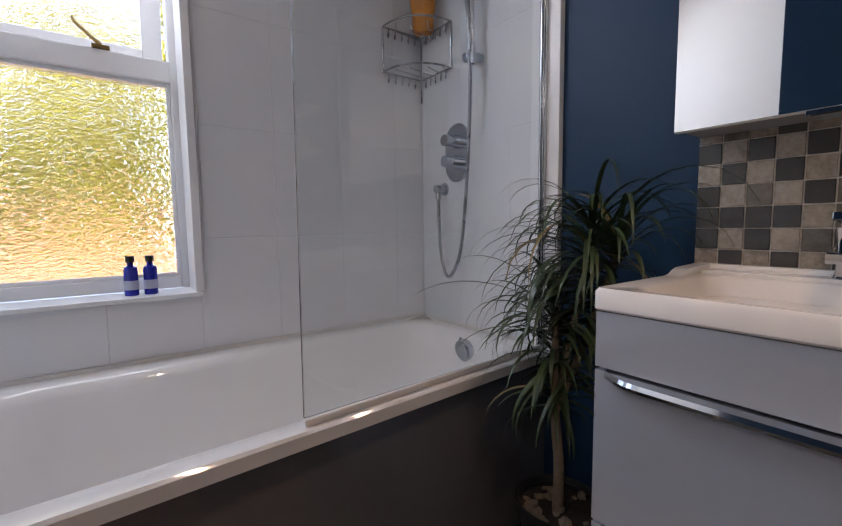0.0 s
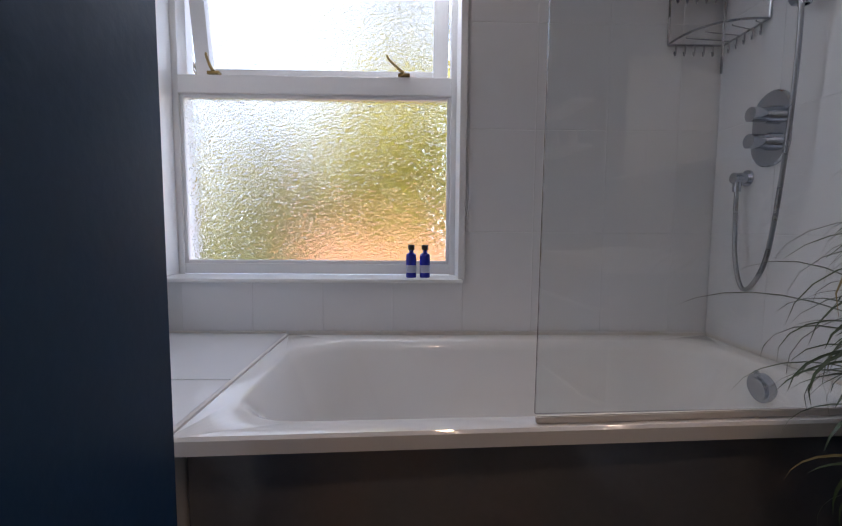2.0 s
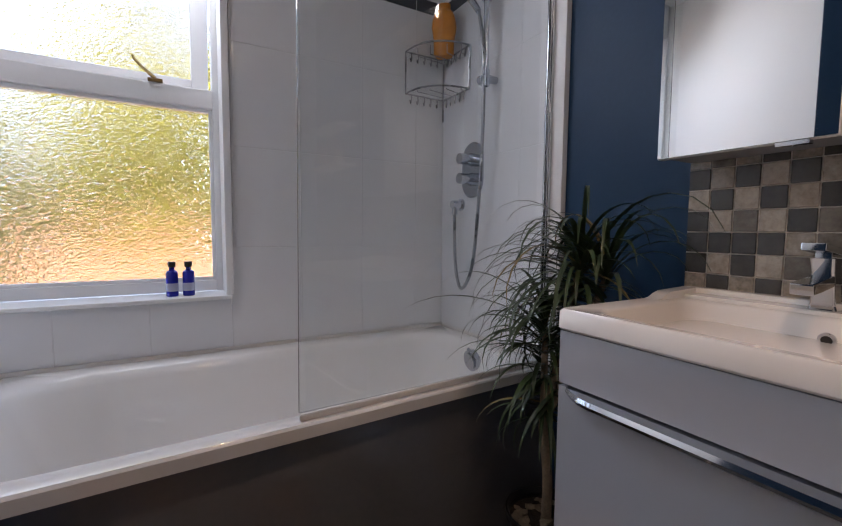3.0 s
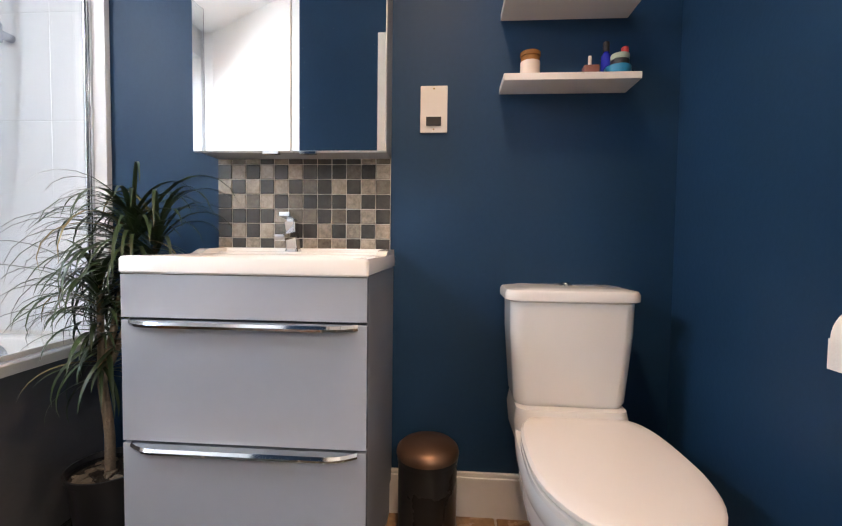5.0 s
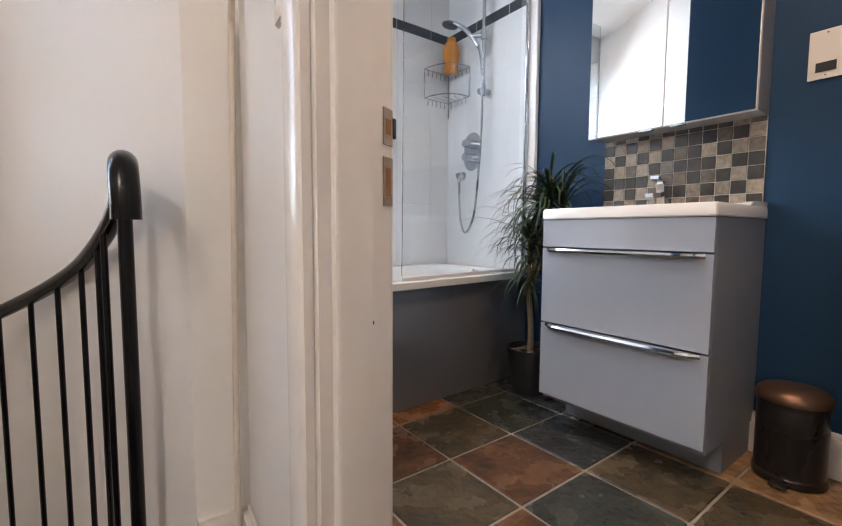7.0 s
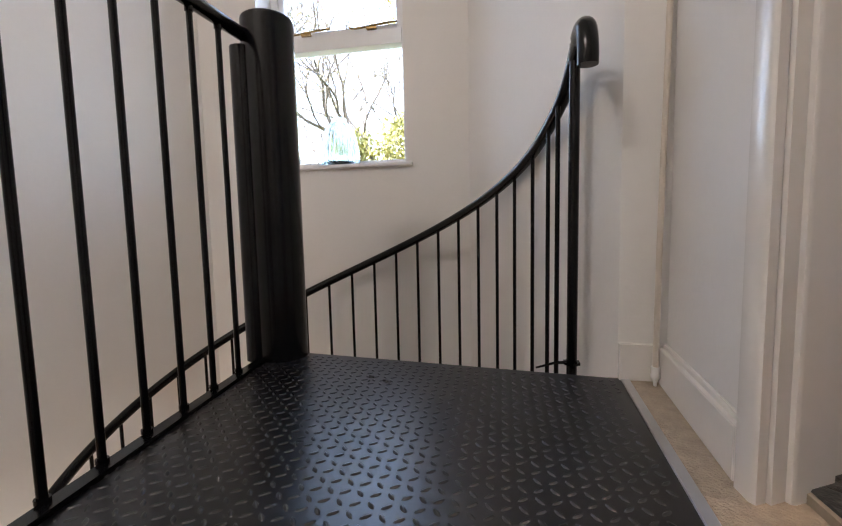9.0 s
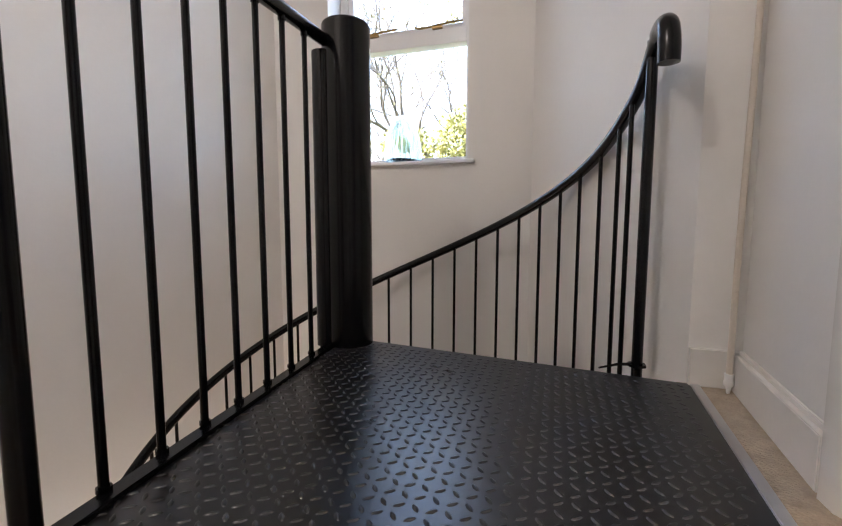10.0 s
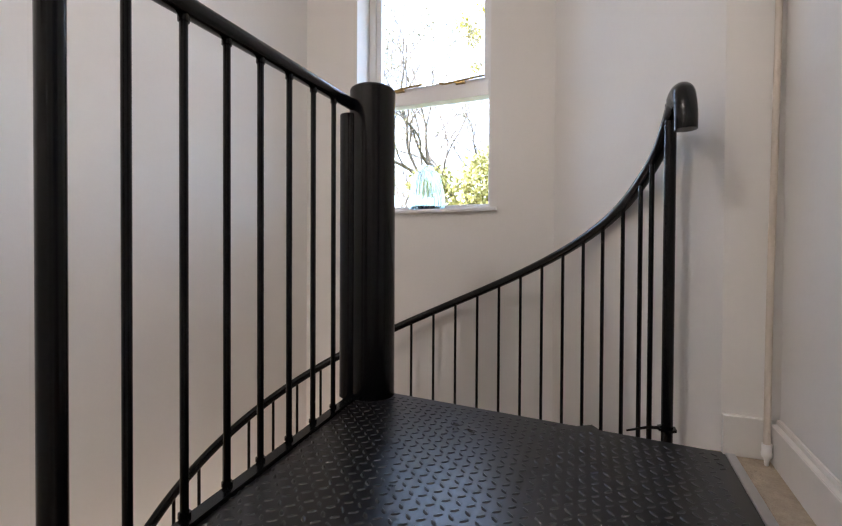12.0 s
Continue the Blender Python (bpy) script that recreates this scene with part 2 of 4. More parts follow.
def slab_between(a, b, thick, z0, z1, side=1, bevel=0.0):
    """An upright slab from a to b in plan, its thickness laid to the left (side 1) or right of that line."""
    d = (Vector(b) - Vector(a)).normalized()
    n = Vector((-d.y, d.x)) * thick * side
    return prism([tuple(a), tuple(b), tuple(Vector(b) + n), tuple(Vector(a) + n)], z0, z1, bevel)


def add_rings(bm, rings, cap0=True, cap1=True, close=True):
    """Joins rings of equally many points by quads."""
    vs = [[bm.verts.new(p) for p in r] for r in rings]
    n = len(vs[0])
    for a, b in zip(vs, vs[1:]):
        for i in range(n if close else n - 1):
            j = (i + 1) % n
            bm.faces.new((a[i], a[j], b[j], b[i]))
    if cap0:
        bm.faces.new(vs[0][::-1])
    if cap1:
        bm.faces.new(vs[-1])
    return vs


def loft(rings, cap0=True, cap1=True):
    bm = bmesh.new()
    add_rings(bm, rings, cap0, cap1)
    return bm


def lathe(profile, x=0, y=0, z=0, n=28, cap0=True, cap1=True, ribs=0, rib=0.0):
    """Turns (radius, height) rows round the upright axis."""
    rings = []
    for r, h in profile:
        ring = []
        for i in range(n):
            a = 2 * math.pi * i / n
            q = r * (1 + (rib * math.cos(ribs * a) if ribs else 0))
            ring.append((x + q * math.cos(a), y + q * math.sin(a), z + h))
        rings.append(ring)
    return loft(rings, cap0, cap1)


def add_tube(bm, pts, r, n=10, taper=None):
    """A round bar along points, with closed ends."""
    pts = [Vector(p) for p in pts]
    rings, up = [], Vector((0, 0, 1))
    side = None
    for i, p in enumerate(pts):
        d = (pts[min(i + 1, len(pts) - 1)] - pts[max(i - 1, 0)]).normalized()
        if side is None:
            side = d.cross(up if abs(d.z) < 0.95 else Vector((1, 0, 0))).normalized()
        side = (side - d * side.dot(d)).normalized()
        other = d.cross(side)
        q = r if taper is None else r + (taper - r) * i / (len(pts) - 1)
        rings.append([p + (side * math.cos(2 * math.pi * k / n) + other * math.sin(2 * math.pi * k / n)) * q for k in range(n)])
    add_rings(bm, rings)


def tube(pts, r, n=10, taper=None):
    bm = bmesh.new()
    add_tube(bm, pts, r, n, taper)
    return bm


def smooth_path(pts, steps=8):
    """A Catmull-Rom curve through the points."""
    p = [Vector(q) for q in pts]
    p = [2 * p[0] - p[1]] + p + [2 * p[-1] - p[-2]]
    out = []
    for i in range(1, len(p) - 2):
        for k in range(steps):
            t = k / steps
            a, b, c, d = p[i - 1], p[i], p[i + 1], p[i + 2]
            out.append(0.5 * ((2 * b) + (c - a) * t + (2 * a - 5 * b + 4 * c - d) * t * t + (3 * b - a - 3 * c + d) * t ** 3))
    return out + [p[-2]]


def round_rect(cx, cy, hx, hy, r, z, n=8):
    """A rounded rectangle in plan, 4 * n points."""
    r = min(r, hx, hy)
    ring = []
    for qx, qy, a0 in ((1, 1, 0), (-1, 1, 90), (-1, -1, 180), (1, -1, 270)):
        for k in range(n):
            a = radians(a0 + 90 * k / (n - 1))
            ring.append((cx + qx * (hx - r) + r * math.cos(a), cy + qy * (hy - r) + r * math.sin(a), z))
    return ring


def structure(name, bm, mat, smooth=False, label=""):
    return tagged(finish(name, bm, mat, smooth=smooth), label, kind="structure")


# ---- structure: bathroom ----
W = 0.045            # face of the tiled window wall
CEIL, LOW = 2.45, -2.8

structure("wall_window", boxes([(-2.30, -2.04, W + 0.012, 0.36, LOW, 2.6), (-2.04, -1.99, W + 0.0015, 0.36, LOW, 2.6), (-0.895, 0.20, W + 0.0015, 0.36, LOW, 2.6),
                                (-1.99, -0.895, W + 0.0015, 0.36, LOW, 0.7655), (-1.99, -0.895, W + 0.012, 0.36, 2.26, 2.6)]), GROUT)
structure("wall_vanity", box(0.0, 0.20, -2.75, W + 0.012, -0.3, 2.6), BLUE)
structure("wall_toilet", box(-1.62, 0.0, -2.75, -2.50, -0.3, 2.6), BLUE)
structure("wall_door", prism([(-1.468, -1.463), (-1.394, -1.425), (-1.405, -0.90), (-1.468, -0.90)], -0.3, CEIL + 0.1), BLUE)
structure("wall_alcove", prism([(-1.470, -0.905), (-1.470, -0.99), (-2.035, -0.06), (-2.035, W + 0.01), (-1.992, W + 0.01), (-1.992, -0.03)], -0.3, CEIL + 0.1), CEILING)
structure("wall_hinge", prism([(-1.42, -2.215), (-1.42, -2.50), (-1.52, -2.50), (-1.52, -2.225)], -0.3, CEIL + 0.1), BLUE)
structure("wall_over_door", prism([(-1.56, -1.51), (-1.40, -1.43), (-1.43, -2.215), (-1.60, -2.235)], 2.07, CEIL + 0.1), GLOSS)
structure("ceiling_bathroom", box(-2.04, 0.0, -2.50, W, CEIL, CEIL + 0.12), CEILING)
structure("floor_bathroom", box(-1.515, 0.0, -2.50, W, -0.12, 0.013), FLOORGROUT)
structure("skirting_vanity_wall", boxes([(-0.018, 0.0, -2.50, -1.615, 0.014, 0.148), (-0.013, 0.0, -2.50, -1.615, 0.148, 0.162)], 0.003), GLOSS)
structure("skirting_toilet_wall", boxes([(-1.40, -0.019, -2.50, -2.482, 0.014, 0.148), (-1.40, -0.019, -2.50, -2.487, 0.148, 0.162)], 0.003), GLOSS)
structure("trim_grout_bed", box(-0.0108, -0.0002, -0.6128, W + 0.001, 0.560, 2.37), GROUT)
structure("trim_tile_edge", boxes([(-0.022, 0.0, -0.660, -0.614, 0.560, CEIL)], 0.003), WHITE)

# door lining on the latch side, with its stop, strike plates and architraves
A, B = Vector((-1.578, -1.522)), Vector((-1.402, -1.430))
d = (B - A).normalized()
n = Vector((d.y, -d.x))


def on_jamb(s, off):
    p = A + d * s + n * off
    return (p.x, p.y)


LEN = (B - A).length
lining = structure("door_frame", prism([on_jamb(0, 0.001), on_jamb(LEN, 0.001), on_jamb(LEN, 0.014), on_jamb(0, 0.014)], -0.5, 2.07), GLOSS)
part("stop", prism([on_jamb(0.030, 0.014), on_jamb(0.125, 0.014), on_jamb(0.125, 0.022), on_jamb(0.120, 0.026), on_jamb(0.036, 0.026), on_jamb(0.030, 0.022)], -0.5, 2.06), GLOSS, lining)
part("inner_architrave", box(-1.394, -1.378, -1.424, -1.372, 0.0, 2.12, 0.003), GLOSS, lining)
part("architrave", prism([(-1.576, -1.480), (-1.577, -1.530), (-1.594, -1.538), (-1.600, -1.530), (-1.602, -1.492), (-1.595, -1.480)], -0.5, 2.14), GLOSS, lining)
for z0, z1 in ((0.845, 0.907), (0.740, 0.824)):
    bm = prism([on_jamb(0.172, 0.014), on_jamb(0.202, 0.014), on_jamb(0.202, 0.0165), on_jamb(0.172, 0.0165)], z0 + 0.085, z1 + 0.085)
    strike = part("strike_plate", bm, STRIKE, lining, "worn brass strike plate let into the jamb")
    part("keep_hole", prism([on_jamb(0.179, 0.015), on_jamb(0.195, 0.015), on_jamb(0.195, 0.0172), on_jamb(0.179, 0.0172)], z0 + 0.103, z1 + 0.067), RAWWOOD, strike)
    if z0 > 0.8:
        part("lip", prism([on_jamb(0.202, 0.012), on_jamb(0.212, 0.012), on_jamb(0.212, 0.018), on_jamb(0.202, 0.018)], z0 + 0.100, z1 + 0.072), IRON, strike)

part("screw_hole", prism([on_jamb(0.140 + 0.003 * math.cos(k), 0.0142 + 0.0005 * (k % 2)) for k in range(4)], 0.624, 0.630), IRON, lining, "dark screw hole")

# door leaf, open against the toilet wall
H, E = Vector((-1.49, -2.195)), Vector((-0.772, -2.397))
leaf = structure("door_1", slab_between(H, E, 0.040, 0.026, 2.03, side=-1, bevel=0.002), GLOSS, label="white painted panel door standing open")
u = (E - H).normalized()
v = Vector((-u.y, u.x))


def on_leaf(s, off, z):
    p = E - u * s + v * off
    return Vector((p.x, p.y, z))


for z, r in ((0.955, 0.0255), (0.864, 0.0255)):
    bm = bmesh.new()
    add_tube(bm, [on_leaf(0.055, 0.0, z), on_leaf(0.055, 0.008, z), on_leaf(0.055, 0.0095, z)], r, 24)
    rose = part("handle_rose", bm, IRON, leaf, "round matt black handle rose")
    if z > 0.9:
        part("lever", tube(smooth_path([on_leaf(0.055, 0.008, z), on_leaf(0.055, 0.034, z), on_leaf(0.060, 0.047, z), on_leaf(0.078, 0.050, z), on_leaf(0.128, 0.050, z - 0.001)], 5), 0.0085, 12), IRON, rose, "black lever handle")
    else:
        part("thumb_turn", tube([on_leaf(0.055, 0.008, z), on_leaf(0.055, 0.017, z), on_leaf(0.055, 0.023, z)], 0.012, 10, 0.008), IRON, rose, "black bathroom thumb turn")

# bathroom window: frame, patterned panes, open top sash
win = structure("window_1", boxes([(-1.99, -1.950, 0.165, 0.235, 0.780, 2.26), (-0.943, -0.896, 0.165, 0.235, 0.780, 2.26), (-1.950, -0.943, 0.165, 0.235, 0.782, 0.822),
                                   (-1.950, -0.943, 0.155, 0.245, 1.450, 1.516), (-1.950, -0.943, 0.165, 0.235, 2.20, 2.26)], 0.004), WHITE, label="white timber window with patterned glass")
part("glazing_bead", boxes([(-1.950, -1.938, 0.172, 0.186, 0.822, 1.450), (-0.955, -0.943, 0.172, 0.186, 0.822, 1.450), (-1.938, -0.955, 0.172, 0.186, 0.822, 0.834), (-1.938, -0.955, 0.172, 0.186, 1.438, 1.450)], 0.003), WHITE, win)
pane = part("pane", box(-1.945, -0.948, 0.190, 0.196, 0.825, 1.447), OBSCURE, win, "patterned obscure glass")
pane.visible_shadow = False
part("sill", box(-1.99, -0.905, 0.022, 0.166, 0.766, 0.780, 0.004), WHITE, win, "white painted sill board")
part("reveal_lining", boxes([(-0.922, -0.898, 0.030, 0.164, 0.7805, 2.255), (-1.992, -1.972, 0.050, 0.164, 0.7805, 2.255)], 0.003), WHITE, win)
sash = part("top_sash", boxes([(-0.501, -0.442, -0.02, 0.02, -0.670, 0.0), (0.442, 0.501, -0.02, 0.02, -0.670, 0.0), (-0.442, 0.442, -0.02, 0.02, -0.670, -0.620), (-0.442, 0.442, -0.02, 0.02, -0.045, 0.0)], 0.004), WHITE, win, "top-hung sash pushed open")
top_pane = part("sash_pane", box(-0.446, 0.446, -0.003, 0.003, -0.625, -0.040), OBSCURE, sash, "patterned obscure glass")
top_pane.visible_shadow = False
sash.matrix_basis = pose(-1.446, 0.215, 2.20, 9)
for x, lean in ((-1.815, -0.35), (-1.118, -0.75)):
    bm = bmesh.new()
    add_tube(bm, smooth_path([(x, 0.150, 1.527), (x + lean * 0.03, 0.152, 1.546), (x + lean * 0.075, 0.160, 1.581), (x + lean * 0.082, 0.163, 1.595)], 5), 0.0065, 8, 0.004)
    add_box(bm, x - 0.022, x + 0.022, 0.148, 0.172, 1.5162, 1.527, 0.002)
    part("casement_stay", bm, BRASS, win, "aged brass casement stay")

# tiles on the window wall and the shower end
TW = 0.250
wall_w, wall_v = bpy.data.objects["wall_window"], bpy.data.objects["wall_vanity"]
shape = {}


def wall_tile(parent, axis, a0, a1, z0, z1, mat=TILE, proud=0.0):
    """One tile, a shallow bevelled plate, sharing its mesh with tiles of the same size."""
    g = 0.0008
    w, h = round(a1 - a0 - 2 * g, 4), round(z1 - z0 - 2 * g, 4)
    key = (axis, w, h, mat.name)
    if key not in shape:
        bm = box(-w / 2, w / 2, -0.011, 0.0, -h / 2, h / 2, 0.0012, 1) if axis == "y" else box(-0.011, 0.0, -w / 2, w / 2, -h / 2, h / 2, 0.0012, 1)
        me = bpy.data.meshes.new("tile")
        bm.to_mesh(me)
        bm.free()
        me.materials.append(mat)
        shape[key] = me
    ob = new("tile", shape[key])
    ob.parent = parent
    c = ((a0 + a1) / 2, (z0 + z1) / 2)
    ob.location = (c[0], W + 0.0115 - proud, c[1]) if axis == "y" else (0.0 - proud - 0.0005, c[0], c[1])
    return ob


rows = [(0.588, 0.948), (0.948, 1.306), (1.306, 1.664), (1.664, 1.952), (1.952, 2.010), (2.010, 2.370)]
for z0, z1 in rows:
    mat = BAND if z1 - z0 < 0.1 else TILE
    for k in range(8):
        x1 = -0.154 - TW * (k - 1) if k else -0.012
        x0 = -0.154 - TW * k
        if x0 > -0.92:
            x0 = max(x0, -0.889) if z0 > 0.9 else x0
        if x0 < -0.92:
            if z0 < 0.6:
                wall_tile(wall_w, "y", max(x0, -1.99), x1, z0, 0.766)
            continue
        wall_tile(wall_w, "y", x0, x1, z0, z1, mat)
    for k in range(3):
        y1 = W - TW * k
        wall_tile(wall_v, "x", max(y1 - TW, -0.613), y1, z0, z1, mat)

# slate floor tiles, with their joints
fl = bpy.data.objects["floor_bathroom"]
pick = random.Random(4)
TS, TV = 0.305, 0.308
meshes = []
for k in range(6):
    bm = box(-TS / 2 + 0.004, TS / 2 - 0.004, -TV / 2 + 0.004, TV / 2 - 0.004, -0.006, 0.0, 0.003, 1)
    me = bpy.data.meshes.new("slate_tile")
    bm.to_mesh(me)
    bm.free()
    me.materials.append(SLATE[k])
    meshes.append(me)
chosen = {(1, 1): 0, (1, 2): 3, (1, 3): 1, (2, 1): 1, (2, 2): 5, (2, 3): 0, (2, 0): 2, (1, 0): 0, (0, 0): 0, (0, 1): 3, (0, 3): 4, (0, 4): 4, (0, 5): 4, (1, 4): 1, (3, 0): 2, (3, 1): 5, (3, 2): 1, (3, 3): 5}
for i in range(5):
    for j in range(7):
        x, y = -0.292 + TS / 2 - TS * i, -0.733 - TV / 2 - TV * (j - 1)
        if y > -0.5 or y < -2.48 or x < -1.5:
            continue
        ob = new("slate_tile", meshes[chosen.get((i, j), pick.choice([0, 1, 3, 3, 4, 2]))])
        ob.parent = fl
        ob.location = (x, y, 0.018 + pick.uniform(-0.0008, 0.0006))

# ---- structure: landing and stairwell ----
HC = 2.55
structure("wall_landing", prism([(-2.138, 0.05), (-1.657, -1.0), (-1.540, -1.022), (-1.578, -1.522), (-1.468, -1.463), (-1.470, -1.0), (-2.037, -0.06), (-2.037, 0.05)], LOW, HC), CREAM)
structure("wall_stair_window", boxes([(-3.95, -3.33, 0.052, 0.37, LOW, HC), (-2.482, -2.302, 0.052, 0.37, LOW, HC), (-2.302, -1.99, 0.052, 0.0565, LOW, HC), (-3.33, -2.482, 0.052, 0.37, LOW, 0.760), (-3.33, -2.482, 0.052, 0.37, 2.30, HC)]), CREAM)
structure("wall_stair_slant", slab_between((-3.705, 0.052), (-4.13, -1.247), 0.15, LOW, HC, side=-1), CREAM)
structure("wall_stair_end", box(-4.28, -4.13, -3.40, -1.247, LOW, HC), CREAM)
structure("wall_hall_back", box(-4.28, -1.50, -3.55, -3.40, LOW, HC), CREAM)
structure("wall_hall_side", box(-1.62, -1.525, -3.40, -2.235, LOW, HC), CREAM)
structure("ceiling_hall", prism([(-4.28, -3.4), (-1.55, -3.4), (-1.50, -1.0), (-2.05, 0.05), (-3.8, 0.05), (-4.28, -1.1)], HC, HC + 0.12), CEILING)
structure("floor_landing", boxes([(-1.680, -1.516, -1.885, -1.0, -0.2, -0.002)]), CARPET)
structure("floor_hall", boxes([(-4.13, -1.53, -3.40, -2.14, -0.62, -0.50), (-4.13, -1.80, -2.14, -1.97, -0.62, -0.50), (-1.80, -1.516, -2.14, -1.90, -0.62, -0.25)]), CARPET)
structure("floor_downstairs", box(-4.28, -1.5, -3.55, 0.3, LOW - 0.15, LOW), CARPET)
structure("skirting_landing", boxes([(-1.657, -1.545, -1.022, -1.002, -0.001, 0.100)], 0.002), GLOSS)
sk = structure("skirting_hall", slab_between((-1.546, -1.030), (-1.583, -1.480), 0.016, -0.001, 0.095, side=-1, bevel=0.002), GLOSS)
part("moulding", slab_between((-1.543, -1.030), (-1.580, -1.480), 0.008, 0.0945, 0.108, side=-1, bevel=0.002), GLOSS, sk)
structure("trim_carpet_strip", slab_between((-1.652, -1.005), (-1.712, -1.95), 0.022, -0.002, 0.004, side=1, bevel=0.0015), ALU)

# stair window
sw = structure("window_2", boxes([(-3.33, -3.285, 0.215, 0.285, 0.780, 2.30), (-2.527, -2.482, 0.215, 0.285, 0.780, 2.30), (-3.285, -2.527, 0.215, 0.285, 0.780, 0.822), (-3.285, -2.527, 0.210, 0.290, 1.472, 1.556), (-3.285, -2.527, 0.215, 0.285, 2.25, 2.30)], 0.003), WHITE, label="white painted stair window with clear panes")
part("sash_stile", boxes([(-3.284, -3.250, 0.230, 0.270, 1.5565, 2.249), (-2.560, -2.528, 0.230, 0.270, 1.5565, 2.249), (-3.250, -2.560, 0.230, 0.270, 1.5565, 1.586)], 0.003), WHITE, sw)
for z0, z1 in ((0.812, 1.478), (1.580, 2.252)):
    p = part("pane", box(-3.290, -2.520, 0.248, 0.252, z0, z1), PANE, sw)
    p.visible_shadow = False
part("sill", box(-3.37, -2.443, 0.020, 0.214, 0.760, 0.780, 0.006), WHITE, sw, "white painted sill board")
for x in (-3.10, -2.70):
    bm = bmesh.new()
    add_tube(bm, smooth_path([(x + 0.15, 0.202, 1.585), (x + 0.06, 0.200, 1.580), (x, 0.198, 1.574), (x - 0.10, 0.198, 1.568), (x - 0.135, 0.198, 1.578)], 4), 0.0065, 8)
    add_box(bm, x - 0.03, x + 0.03, 0.190, 0.212, 1.5562, 1.569, 0.002)
    part("casement_stay", bm, BRASS, sw, "aged brass casement stay")


# ---- spiral staircase ----
CX, CY, RAD = -2.708, -0.930, 0.90


def polar(deg, r, z):
    return Vector((CX + r * math.cos(radians(deg)), CY + r * math.sin(radians(deg)), z))


def helix_z(deg):
    return 0.805 - 0.0058 * deg - 0.000007 * deg * deg


stair = thing("spiral_staircase", "black painted steel spiral staircase with tread plate landing", "staircase")
bm = lathe([(0.082, -2.8), (0.082, 1.088), (0.080, 1.094), (0.075, 1.098), (0.0, 1.099)], CX, CY, 0, 40, True, False)
part("centre_post", bm, BLACK, stair)
part("post_collar", tube([(CX - 0.064, CY - 0.044, 0.0), (CX - 0.064, CY - 0.044, 1.000)], 0.038, 14), BLACK, stair)
plate_pts = [(-2.776, -1.010), (-2.640, -0.892), (-1.652, -1.012), (-1.712, -1.965), (-2.675, -1.965)]
landing = part("landing_plate", prism(plate_pts, -0.012, 0.0), PLATE, stair, "raised-pattern black tread plate")
# raised lozenges in a herringbone pattern
verts, faces = [], []
P = 0.0276


def inside(x, y):
    c = False
    for k in range(len(plate_pts)):
        (x0, y0), (x1, y1) = plate_pts[k], plate_pts[k - 1]
        if (y0 > y) != (y1 > y) and x < (x1 - x0) * (y - y0) / (y1 - y0) + x0:
            c = not c
    return c


for i in range(-80, 80):
    for j in range(-80, 80):
        x, y = -2.2 + (i + 0.0) * P * 0.94, -1.4 + j * P * 0.94
        if not all(inside(x + a, y + b) for a in (-0.02, 0.02) for b in (-0.02, 0.02)):
            continue
        t = radians(38 if (i + j) % 2 else 128)
        ca, sa = math.cos(t), math.sin(t)
        base = len(verts)
        for q, (L, Wd, z) in enumerate(((0.0108, 0.0044, 0.0), (0.0084, 0.0024, 0.0020))):
            for k in range(8):
                a = 2 * math.pi * k / 8
                px, py = L * math.cos(a), Wd * math.sin(a) * (1 - 0.25 * abs(math.cos(a)))
                verts.append((x + px * ca - py * sa, y + px * sa + py * ca, z + 0.0001))
        for k in range(8):
            m = (k + 1) % 8
            faces.append((base + k, base + m, base + 8 + m, base + 8 + k))
        faces.append(tuple(base + 8 + k for k in range(8)))
me = bpy.data.meshes.new("lozenges")
me.from_pydata(verts, [], faces)
me.shade_smooth()
me.materials.append(PLATE)
loz = tagged(new("raised_pattern", me), kind="stuff")
loz.parent = landing

# guard rail along the open side of the plate
g0, g1 = Vector((-2.735, -1.137, 0)), Vector((-2.652, -1.942, 0))
gd = (g1 - g0).normalized()
gn = Vector((-gd.y, gd.x, 0))
part("edge_bar", slab_between((g0 - gd * 0.13 - gn * 0.016).to_2d(), (g1 + gd * 0.01 - gn * 0.016).to_2d(), 0.034, -0.030, 0.010, side=1, bevel=0.002), BLACK, stair)
def rail_z(f):
    return 1.020 - 0.085 * f


for f in (-0.02, 0.14, 0.295, 0.445, 0.585, 0.725, 0.866):
    p = g0.lerp(g1, f) + gn * -0.012
    bm = bmesh.new()
    add_tube(bm, [p + Vector((0, 0, -0.045)), p + Vector((0, 0, rail_z(f) - 0.01))], 0.0078, 12)
    add_tube(bm, [p + Vector((0, 0, rail_z(f) - 0.030)), p + Vector((0, 0, rail_z(f) - 0.016))], 0.0105, 12)
    add_tube(bm, [p + Vector((0, 0, 0.0095)), p + Vector((0, 0, 0.0180))], 0.0115, 12)
    part("baluster", bm, BLACK, stair)
p = g1 + gn * -0.012
part("newel", tube([p + Vector((0, 0, -0.06)), p + Vector((0, 0, 0.93))], 0.0175, 16), BLACK, stair)
ends = [g0.lerp(g1, f) + gn * -0.012 + Vector((0, 0, rail_z(f))) for f in (-0.215, 0.4, 1.0, 1.3)]
part("guard_rail", tube(ends, 0.0205, 16), BLACK, stair)

